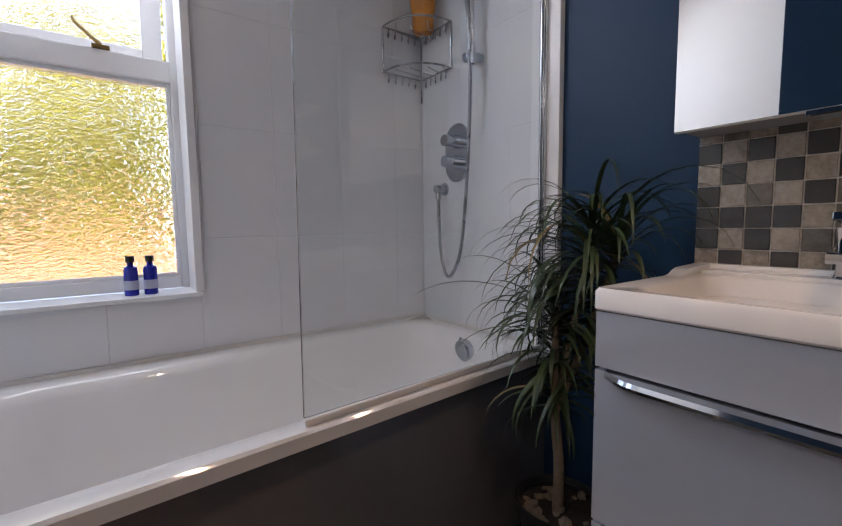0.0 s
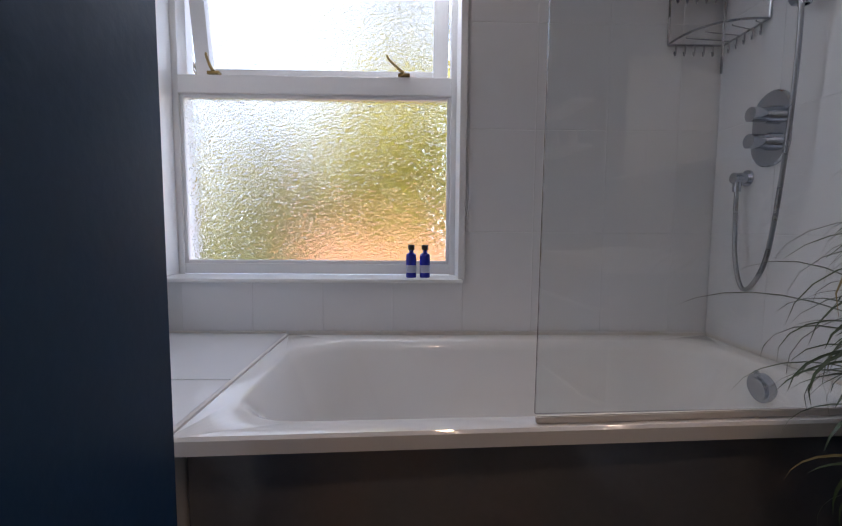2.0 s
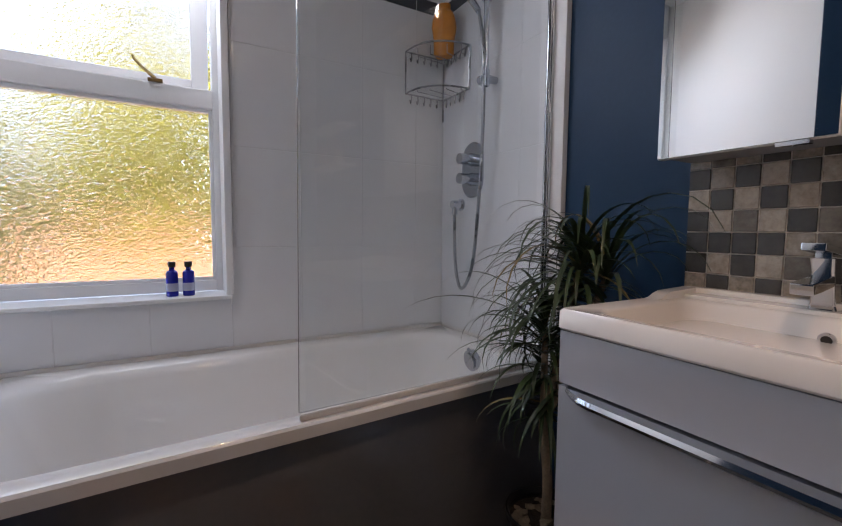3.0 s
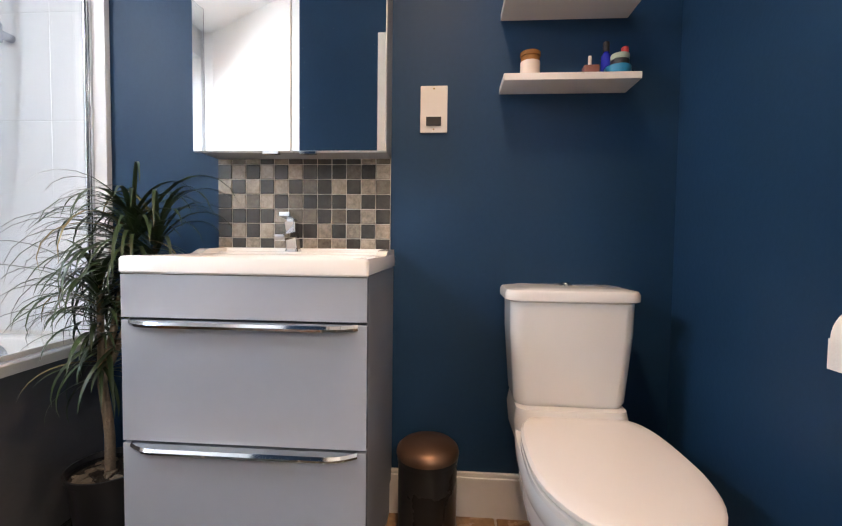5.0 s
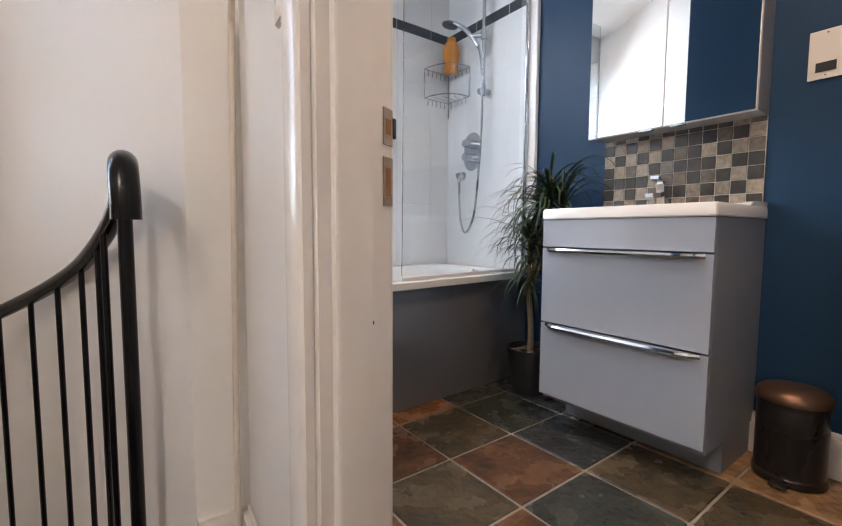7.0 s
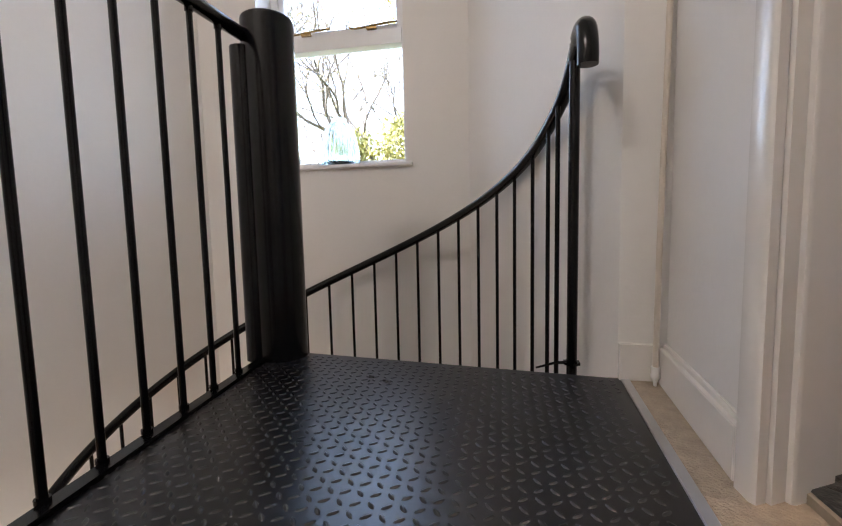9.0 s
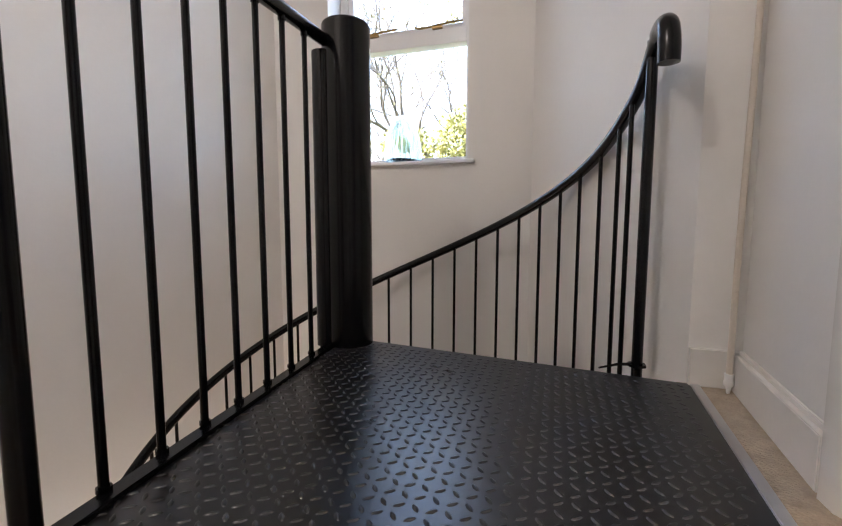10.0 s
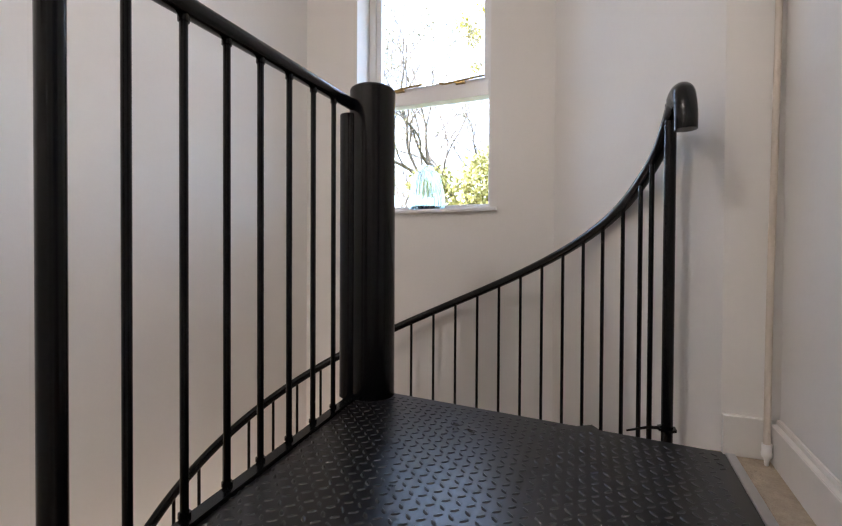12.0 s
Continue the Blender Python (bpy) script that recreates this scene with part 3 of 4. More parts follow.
# helical handrail, its turned-down end, newel and balusters
pts = [polar(a, RAD, helix_z(a)) for a in range(330, 13, -4)]
pts += [polar(10, RAD + 0.006, 0.752), polar(6, RAD + 0.018, 0.792), polar(3, RAD + 0.030, 0.836), polar(1.0, RAD + 0.038, 0.880), polar(-1.2, RAD + 0.040, 0.902), polar(-4.5, RAD + 0.042, 0.914), polar(-8.0, RAD + 0.046, 0.912)]
part("handrail", tube(smooth_path(pts, 3), 0.0205, 16), BLACK, stair)
bm = bmesh.new()
add_tube(bm, smooth_path([polar(-5.5, RAD + 0.043, 0.914), polar(-9.0, RAD + 0.048, 0.910), polar(-11.5, RAD + 0.054, 0.893), polar(-12.6, RAD + 0.058, 0.862), polar(-13.0, RAD + 0.060, 0.830), polar(-13.0, RAD + 0.060, 0.800)], 5), 0.0245, 20)
part("rail_end", bm, BLACK, stair, "turned-down black handrail end")
nb = Vector((-1.769, -0.938, 0))
bm = bmesh.new()
add_tube(bm, [nb + Vector((0, 0, -0.05)), nb + Vector((0, 0, 0.93))], 0.0150, 14)
add_tube(bm, [nb + Vector((0, 0, 0.012)), nb + Vector((0, 0, 0.020))], 0.026, 6)
part("newel", bm, BLACK, stair)
part("toe_bracket", tube([nb + Vector((0, 0, 0.018)), nb + Vector((-0.05, -0.008, 0.016)), nb + Vector((-0.105, -0.020, 0.003))], 0.006, 8, 0.003), BLACK, stair)
for k in range(36):
    a = (2.0, 10.3, 19.9)[k] if k < 3 else 29.2 + 8.2 * (k - 3)
    top = helix_z(a) - 0.005 if k > 0 else 0.772
    part("baluster", tube([polar(a, RAD, top - 0.90), polar(a, RAD, top)], 0.0072, 10), BLACK, stair)
for k in range(1, 13):
    a0, z = 24 * (k - 1) + 4, -0.19 * k
    ring = [polar(a0, 0.08, 0), polar(a0, RAD + 0.01, 0), polar(a0 + 10, RAD + 0.02, 0), polar(a0 + 20, RAD + 0.02, 0), polar(a0 + 30, RAD + 0.01, 0), polar(a0 + 30, 0.08, 0)]
    part("tread", prism([(q.x, q.y) for q in ring], z - 0.03, z), PLATE, stair)

# gas pipe in the landing corner
pipe = thing("wall_pipe", "cream painted pipe rising in the landing corner", "pipe")
part("pipe", tube(smooth_path([(-1.576, -1.050, 0.045), (-1.573, -1.046, 0.40), (-1.566, -1.042, 0.80), (-1.561, -1.040, 1.19), (-1.563, -1.054, 1.255), (-1.567, -1.086, 1.292), (-1.569, -1.112, 1.308)], 6), 0.0075, 12), PIPEPAINT, pipe)
part("pipe_end", tube([(-1.569, -1.112, 1.308), (-1.570, -1.121, 1.313)], 0.0079, 12), IRON, pipe, "open dark pipe end")
part("foot_cap", lathe([(0.004, 0), (0.006, 0.016), (0.011, 0.022), (0.012, 0.030), (0.010, 0.036), (0.011, 0.052)], -1.576, -1.050, -0.002, 16), WHITE, pipe)

# light switch
sw2 = thing("light_switch", "white plastic light switch on the cream wall", "switch")
part("plate", slab_between((-1.5765, -1.482), (-1.5700, -1.396), 0.010, 1.096, 1.182, side=1, bevel=0.003), PLASTIC, sw2)
part("rocker", slab_between((-1.5842, -1.446), (-1.5832, -1.432), 0.004, 1.124, 1.154, side=1, bevel=0.001), DARKPLASTIC, sw2)

# glass vase on the stair sill
vase = thing("glass_vase", "blue-green ribbed glass vase on the window sill", "vase")
body = part("body", lathe([(0.070, 0.0), (0.090, 0.014), (0.094, 0.030), (0.089, 0.080), (0.079, 0.135), (0.066, 0.182), (0.052, 0.203), (0.037, 0.211), (0.035, 0.226), (0.039, 0.232), (0.035, 0.232), (0.031, 0.224), (0.031, 0.210), (0.047, 0.198), (0.061, 0.178), (0.074, 0.133), (0.084, 0.080), (0.088, 0.032), (0.084, 0.018), (0.064, 0.008)],
                          0, 0, 0, 144, True, True, 24, 0.040), VASEGLASS, vase)
vase.matrix_basis = pose(-2.885, 0.120, 0.7805) @ Matrix.Scale(1.16, 4)


# ---- bath ----
bath = thing("bath", "white enamel bath with a dark panel, beside the tiled wall", "bath")
bx, by, hx, hy, rim = -0.770, -0.338, 0.757, 0.380, 0.578
rings = [round_rect(bx, by, hx, hy, 0.012, rim - 0.034), round_rect(bx, by, hx, hy, 0.014, rim - 0.006), round_rect(bx, by, hx - 0.006, hy - 0.006, 0.014, rim),
         round_rect(bx, by, hx - 0.055, hy - 0.062, 0.16, rim - 0.001), round_rect(bx, by, hx - 0.066, hy - 0.074, 0.16, rim - 0.008), round_rect(bx + 0.004, by, hx - 0.080, hy - 0.086, 0.16, rim - 0.035),
         round_rect(bx + 0.02, by, hx - 0.125, hy - 0.110, 0.17, rim - 0.18), round_rect(bx + 0.03, by, hx - 0.165, hy - 0.130, 0.17, rim - 0.32), round_rect(bx + 0.035, by, hx - 0.215, hy - 0.165, 0.15, rim - 0.375),
         round_rect(bx + 0.035, by, hx - 0.30, hy - 0.22, 0.10, rim - 0.385)]
# the front edge runs a little askew to the wall
rings = [[(q[0], q[1] + 0.055 * (q[0] + 1.527) * min(1.0, max(0.0, (by - q[1]) / hy)), q[2]) for q in ring] for ring in rings]
part("tub", loft(rings, False, True), ENAMEL, bath)
part("panel", slab_between((-1.525, -0.652), (-0.004, -0.612), 0.018, 0.019, rim - 0.034, side=1, bevel=0.002), PANEL, bath, "dark glossy bath panel")
bm = bmesh.new()
add_tube(bm, [(-0.092, -0.322, 0.522), (-0.114, -0.322, 0.519)], 0.040, 28)
add_tube(bm, [(-0.114, -0.322, 0.519), (-0.120, -0.322, 0.5180)], 0.031, 28)
add_tube(bm, smooth_path([(-0.114, -0.322, 0.552), (-0.120, -0.322, 0.563), (-0.124, -0.322, 0.567)], 3), 0.0065, 10)
part("overflow", bm, SHOWERCHROME, bath, "round chrome overflow cover")
part("seal", boxes([(-1.525, -0.012, 0.036, 0.0448, rim - 0.004, rim + 0.012), (-0.0118, -0.004, -0.612, 0.036, rim - 0.004, rim + 0.012)], 0.003), SEAL, bath)

shelf = thing("bath_end_shelf", "white tiled shelf boxed in at the foot of the bath", "shelf")
part("top", prism([(-1.530, -0.716), (-1.530, 0.044), (-1.988, 0.044), (-1.988, -0.04), (-1.575, -0.716)], 0.0, rim - 0.004), GROUT, shelf)
for pts in ([(-1.532, -0.425), (-1.532, 0.042), (-1.985, 0.042), (-1.985, -0.032), (-1.742, -0.425)], [(-1.532, -0.714), (-1.532, -0.429), (-1.739, -0.429), (-1.572, -0.714)]):
    part("tile", prism(pts, rim - 0.0038, rim + 0.004, 0.0012), TILE, shelf)

part("seal", boxes([(-1.9865, -1.534, 0.0375, 0.0446, rim + 0.0005, rim + 0.011), (-1.5345, -1.5235, -0.712, 0.036, rim - 0.010, rim + 0.0035)], 0.002), SEAL, shelf)

# ---- shower ----
screen = thing("shower_screen", "clear glass shower screen standing on the bath rim", "screen")
p0, p1 = Vector((-0.030, -0.605)), Vector((-0.838, -0.655))
g = part("glass", slab_between(p0, p1, 0.006, rim + 0.014, 1.965, side=1, bevel=0.001), CLEAR, screen)
g.visible_shadow = False
g.matrix_basis = Matrix.Translation((0, 0, rim)) @ Matrix.Shear('XY', 4, (0.014, 0.0)) @ Matrix.Translation((0, 0, -rim))
part("seal", slab_between(p0, p1 + (p1 - p0).normalized() * 0.002, 0.009, rim + 0.0005, rim + 0.016, side=1, bevel=0.002), SEAL, screen, "translucent bottom seal")
part("wall_profile", boxes([(-0.032, -0.0125, -0.616, -0.592, rim + 0.002, 1.98)], 0.003), CHROME, screen, "chrome wall profile")
part("hinge_post", tube([(-0.036, -0.604, rim + 0.002), (-0.036, -0.604, 1.985)], 0.009, 14), CHROME, screen)

shower = thing("shower_set", "chrome thermostatic shower with riser rail and hose", "shower")
valve = part("valve_plate", loft([round_rect(0, 0, 0.068, 0.112, 0.067, 0.0, 10), round_rect(0, 0, 0.068, 0.112, 0.067, 0.006, 10), round_rect(0, 0, 0.064, 0.108, 0.063, 0.010, 10)]), SHOWERCHROME, shower, "long oval chrome valve plate")
valve.matrix_basis = Matrix.Translation((-0.0118, -0.186, 1.262)) @ Matrix(((0, 0, -1, 0), (1, 0, 0, 0), (0, 1, 0, 0), (0, 0, 0, 1)))
for z in (1.302, 1.224):
    bm = bmesh.new()
    add_tube(bm, [(-0.020, -0.192, z), (-0.045, -0.192, z)], 0.026, 20)
    add_tube(bm, [(-0.045, -0.192, z), (-0.052, -0.192, z), (-0.082, -0.192, z), (-0.087, -0.192, z)], 0.0215, 20)
    add_box(bm, -0.078, -0.050, -0.200, -0.168, z - 0.006, z + 0.006, 0.003)
    part("valve_knob", bm, SHOWERCHROME, shower)
bm = bmesh.new()
add_tube(bm, [(-0.012, -0.106, 1.126), (-0.017, -0.106, 1.126)], 0.026, 22)
add_tube(bm, [(-0.016, -0.106, 1.126), (-0.055, -0.106, 1.126), (-0.060, -0.106, 1.126)], 0.017, 18)
add_tube(bm, [(-0.046, -0.106, 1.124), (-0.046, -0.106, 1.083)], 0.012, 14)
part("outlet_elbow", bm, SHOWERCHROME, shower)
part("riser_rail", tube([(-0.062, -0.318, 1.550), (-0.062, -0.318, 2.16)], 0.0105, 16), SHOWERCHROME, shower)
for z in (1.578, 2.14):
    bm = bmesh.new()
    add_tube(bm, [(-0.012, -0.318, z), (-0.062, -0.318, z), (-0.070, -0.318, z)], 0.014, 16)
    add_tube(bm, [(-0.062, -0.308, z), (-0.062, -0.290, z), (-0.062, -0.286, z)], 0.0175, 16)
    add_tube(bm, [(-0.062, -0.318, z - 0.028), (-0.062, -0.318, z + 0.030)], 0.0155, 16)
    part("rail_bracket", bm, SHOWERCHROME, shower)
bm = bmesh.new()
add_tube(bm, [(-0.062, -0.318, 1.855), (-0.062, -0.318, 1.905)], 0.018, 16)
add_tube(bm, [(-0.062, -0.318, 1.88), (-0.082, -0.282, 1.885), (-0.092, -0.250, 1.89)], 0.013, 14)
part("slider", bm, SHOWERCHROME, shower)
part("handset_handle", tube(smooth_path([(-0.078, -0.290, 1.825), (-0.092, -0.248, 1.89), (-0.110, -0.190, 1.955), (-0.128, -0.140, 1.988)], 6), 0.0115, 14, 0.014), SHOWERCHROME, shower)
bm = lathe([(0.010, 0.018), (0.030, 0.016), (0.048, 0.006), (0.050, -0.004), (0.046, -0.010), (0.0, -0.011)], 0, 0, 0, 28, True, False)
head = part("shower_head", bm, HEADGREY, shower)
head.matrix_basis = Matrix.Translation((-0.137, -0.115, 1.990)) @ Euler((radians(38), radians(-22), 0)).to_matrix().to_4x4()
face = part("nozzle_face", lathe([(0.0, -0.0112), (0.043, -0.0112), (0.043, -0.0135), (0.0, -0.0135)], 0, 0, 0, 24, False, False), DARKPLASTIC, head, "dark nozzle face")
hose = smooth_path([(-0.046, -0.106, 1.086), (-0.048, -0.111, 0.99), (-0.052, -0.128, 0.86), (-0.056, -0.165, 0.782), (-0.058, -0.210, 0.80), (-0.058, -0.256, 0.90), (-0.062, -0.292, 1.15), (-0.068, -0.316, 1.45), (-0.078, -0.318, 1.70), (-0.078, -0.290, 1.828)], 14)
part("hose", tube(hose, 0.0068, 10), WIRE, shower, "ribbed chrome hose")
basket = thing("shower_basket", "chrome wire corner basket with hooks beneath", "basket")
cx, cy = -0.016, W - 0.006
for z in (1.595, 1.768):
    curve = [Vector((cx - 0.192 * math.sin(radians(a)) ** 0.8, cy - 0.192 * math.cos(radians(a)) ** 0.8, z)) for a in range(0, 91, 9)]
    part("front_wire", tube(curve, 0.0038, 8), WIRE, basket)
    part("back_wire", tube([(cx, cy - 0.192, z), (cx, cy, z), (cx - 0.192, cy, z)], 0.0034, 8), WIRE, basket)
    deep = 0.034 if z > 1.7 else 0.004
    for k in range(1, 9, 2):
        f = k / 9.0
        mid = curve[0].lerp(curve[-1], f) * 0.5 + curve[round(f * (len(curve) - 1))] * 0.5
        part("tray_wire", tube([(cx, cy - 0.192 * (1 - f), z), (cx - 0.006, cy - 0.192 * (1 - f), z - deep), (mid.x, mid.y, z - deep), (mid.x, mid.y, z)], 0.0018, 6), WIRE, basket)
    for k in range(10):
        f = 0.1 + 0.17 * (k % 5 + 0.5)
        hx, hy = (cx - 0.004, cy - 0.192 * f) if k < 5 else (cx - 0.192 * f, cy - 0.004)
        part("hook", tube(smooth_path([(hx, hy, z - 0.002), (hx, hy, z - 0.030), (hx - 0.007, hy - 0.007, z - 0.040), (hx - 0.014, hy - 0.014, z - 0.030)], 3), 0.0026, 6), WIRE, basket)
for x, y in ((cx - 0.192, cy), (cx, cy - 0.192), (cx - 0.004, cy - 0.004)):
    part("upright", tube([(x, y, 1.500 if x > -0.1 and y > -0.05 else 1.595), (x, y, 1.768)], 0.0038, 8), WIRE, basket)

gel = thing("shower_gel_bottle", "translucent orange shower gel bottle in the wire basket", "bottle")
body = loft([round_rect(0, 0, 0.028, 0.020, 0.016, 0.0), round_rect(0, 0, 0.036, 0.024, 0.02, 0.01), round_rect(0, 0, 0.037, 0.025, 0.02, 0.06), round_rect(0, 0, 0.044, 0.028, 0.02, 0.11), round_rect(0, 0, 0.042, 0.027, 0.02, 0.132), round_rect(0, 0, 0.038, 0.025, 0.02, 0.152), round_rect(0, 0, 0.030, 0.021, 0.018, 0.168), round_rect(0, 0, 0.021, 0.016, 0.014, 0.1764)])
part("body", body, ORANGE, gel)
part("cap", loft([round_rect(0, 0, 0.022, 0.017, 0.014, 0.1765), round_rect(0, 0, 0.022, 0.017, 0.014, 0.196), round_rect(0, 0, 0.019, 0.014, 0.012, 0.199)]), ORANGE, gel)
gel.matrix_basis = pose(-0.082, -0.062, 1.7362, 0, 0, -42) @ Matrix.Diagonal((1.14, 1.12, 1.06, 1.0))

# ---- vanity unit, basin, cabinet ----
V0, V1, VF = -1.625, -1.048, -0.445
van = thing("vanity_unit", "grey gloss two-drawer vanity unit with chrome handles", "vanity unit")
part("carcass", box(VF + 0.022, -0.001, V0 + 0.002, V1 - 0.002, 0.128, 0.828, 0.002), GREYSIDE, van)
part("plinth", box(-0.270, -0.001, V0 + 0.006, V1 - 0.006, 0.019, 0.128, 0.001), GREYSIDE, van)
for name, z0, z1 in (("top_panel", 0.727, 0.827), ("drawer", 0.436, 0.721), ("drawer", 0.148, 0.430)):
    front = part(name, box(VF, VF + 0.020, V0, V1, z0, z1, 0.0015), GREY, van)
    if name == "drawer":
        rows = []
        for k in range(25):
            f = k / 24
            y = V1 - 0.020 - f * (V1 - V0 - 0.040)
            out = 0.026 * min(1, f / 0.10, (1 - f) / 0.10) ** 0.7
            rows.append([(VF + 0.006, y, z1 + 0.0035), (VF - out, y, z1 + 0.001), (VF - out - 0.004, y, z1 - 0.006), (VF - out, y, z1 - 0.013), (VF - 0.0005, y, z1 - 0.010), (VF - 0.0005, y, z1 + 0.001)])
        part("handle", loft(rows), CHROME, front, "curved chrome grip handle")
basin = thing("wash_basin", "white ceramic basin resting on the vanity unit", "basin")
cx, cy, hx, hy = (VF - 0.005 - 0.002) / 2, (V0 + V1) / 2, (-0.002 - VF + 0.005) / 2, (V1 - V0) / 2 + 0.004
B0 = 0.829
rings = [round_rect(cx, cy, hx - 0.004, hy - 0.004, 0.006, B0), round_rect(cx, cy, hx, hy, 0.009, B0 + 0.004), round_rect(cx, cy, hx, hy, 0.010, B0 + 0.034), round_rect(cx, cy, hx - 0.004, hy - 0.004, 0.012, B0 + 0.040),
         round_rect(cx - 0.032, cy, hx - 0.058, hy - 0.045, 0.050, B0 + 0.039), round_rect(cx - 0.032, cy, hx - 0.066, hy - 0.054, 0.050, B0 + 0.033), round_rect(cx - 0.030, cy, hx - 0.085, hy - 0.080, 0.055, B0 - 0.02), round_rect(cx - 0.025, cy, hx - 0.115, hy - 0.125, 0.05, B0 - 0.052), round_rect(cx - 0.02, cy, 0.02, 0.02, 0.015, B0 - 0.058)]
part("bowl", loft(rings, True, True), CERAMIC, basin)
part("upstand", box(-0.034, -0.002, cy - hy + 0.004, cy + hy - 0.004, B0 + 0.0385, B0 + 0.058, 0.005), CERAMIC, basin)
part("tap_ledge", box(-0.088, -0.030, cy - hy + 0.036, cy + hy - 0.036, B0 + 0.0380, B0 + 0.0468, 0.003), CERAMIC, basin)
for side in (-1, 1):
    y0 = cy + side * (hy - 0.004)
    part("shoulder", loft([[(x, y, B0 + 0.038 + h) for x, h in ((-0.190, 0.0015), (-0.170, 0.004), (-0.155, 0.011), (-0.135, 0.0165), (-0.030, 0.0195), (-0.004, 0.0195))] + [(-0.004, y, B0 + 0.036), (-0.190, y, B0 + 0.036)] for y in (y0, y0 - side * 0.030)]), CERAMIC, basin)
bm = bmesh.new()
add_tube(bm, [(-0.122, cy + 0.002, B0 + 0.005), (-0.127, cy + 0.002, B0 + 0.004)], 0.0125, 20)
ov = part("overflow_ring", bm, CHROME, basin)
bm = bmesh.new()
add_tube(bm, [(-0.1271, cy + 0.002, B0 + 0.004), (-0.1276, cy + 0.002, B0 + 0.0039)], 0.0078, 16)
part("hole", bm, DARKPLASTIC, ov)
tap = thing("basin_tap", "square chrome mixer tap on the basin", "tap")
ty = cy + 0.028
part("body", loft([round_rect(-0.052, ty, 0.021, 0.021, 0.006, B0 + 0.0475), round_rect(-0.054, ty, 0.018, 0.018, 0.006, B0 + 0.060), round_rect(-0.064, ty, 0.017, 0.0165, 0.005, B0 + 0.115), round_rect(-0.069, ty, 0.019, 0.018, 0.005, B0 + 0.140)]), CHROME, tap)
bm = box(-0.165, -0.060, ty - 0.0165, ty + 0.0165, B0 + 0.092, B0 + 0.112, 0.003)
bmesh.ops.rotate(bm, verts=bm.verts, cent=Vector((-0.06, ty, B0 + 0.10)), matrix=Matrix.Rotation(radians(-7), 3, "Y"))
part("spout", bm, CHROME, tap)
bm = box(-0.128, -0.050, ty - 0.0175, ty + 0.0175, B0 + 0.146, B0 + 0.160, 0.003)
bmesh.ops.rotate(bm, verts=bm.verts, cent=Vector((-0.06, ty, B0 + 0.15)), matrix=Matrix.Rotation(radians(7), 3, "Y"))
part("lever", bm, CHROME, tap)
part("neck", box(-0.080, -0.056, ty - 0.012, ty + 0.012, B0 + 0.138, B0 + 0.150, 0.002), CHROME, tap)

cab = thing("mirror_cabinet", "white bathroom cabinet with two mirrored doors", "cabinet")
K0, K1, KX, KZ = -1.616, -1.036, -0.142, 1.172
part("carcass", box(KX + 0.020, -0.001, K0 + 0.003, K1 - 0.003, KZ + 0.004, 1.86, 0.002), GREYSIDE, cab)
for y0, y1 in ((-1.335, K1), (K0, -1.338)):
    door = part("door", box(KX + 0.002, KX + 0.019, y0, y1, KZ, 1.865, 0.001), WHITE, cab)
    finish("mirror", box(KX - 0.002, KX + 0.0015, y0 + 0.0015, y1 - 0.0015, KZ + 0.0015, 1.8635), MIRROR, door, "mirror glass", smooth=False)
    m = (y0 + y1) / 2 + (-0.09 if y1 == K1 else 0.09)
    part("finger_pull", box(KX - 0.006, KX + 0.010, m - 0.024, m + 0.024, KZ - 0.008, KZ - 0.0005, 0.001), CHROME, door, "small metal finger pull")

# mosaic splashback
splash = tagged(finish("splashback", box(-0.006, -0.0005, -1.612, -1.036, B0 + 0.042, 1.186, 0.001), MOSAICGROUT), "brown and black mosaic splashback behind the basin", "splashback")
NC, NR = 12, 7
cw = ch = (1.612 - 1.036) / NC
tiles = []
for mat in MOSAIC:
    bm = box(-0.0095, -0.0062, -cw / 2 + 0.0014, cw / 2 - 0.0014, -ch / 2 + 0.0014, ch / 2 - 0.0014, 0.001, 1)
    me = bpy.data.meshes.new("mosaic_tile")
    bm.to_mesh(me)
    bm.free()
    me.materials.append(mat)
    tiles.append(me)
pick = random.Random(11)
for i in range(NC):
    for j in range(NR):
        r = pick.random()
        kind = (0 if r < 0.8 else 2) if (i + j) % 2 else (1 if r < 0.72 else 2 if r < 0.9 else 0)
        ob = new("mosaic_tile", tiles[kind])
        ob.parent = splash
        z0 = B0 + 0.042 + ch * j
        ob.location = (0, -1.036 - cw * (i + 0.5), z0 + ch / 2)
        if j == NR - 1:      # the top course is cut
            ob.scale.z = (1.186 - z0) / ch
            ob.location.z = (z0 + 1.186) / 2

# shaver socket
sock = thing("shaver_socket", "cream plastic shaver socket on the navy wall", "socket")
part("plate", box(-0.009, -0.0005, -1.791, -1.705, 1.259, 1.406, 0.003), PLASTIC, sock)
part("outlet", box(-0.0125, -0.0085, -1.772, -1.724, 1.280, 1.308, 0.001), DARKPLASTIC, sock, "black two-pin outlet")
for z in (1.269, 1.396):
    part("screw", tube([(-0.009, -1.748, z), (-0.0102, -1.748, z)], 0.0028, 10), BRASS, sock)

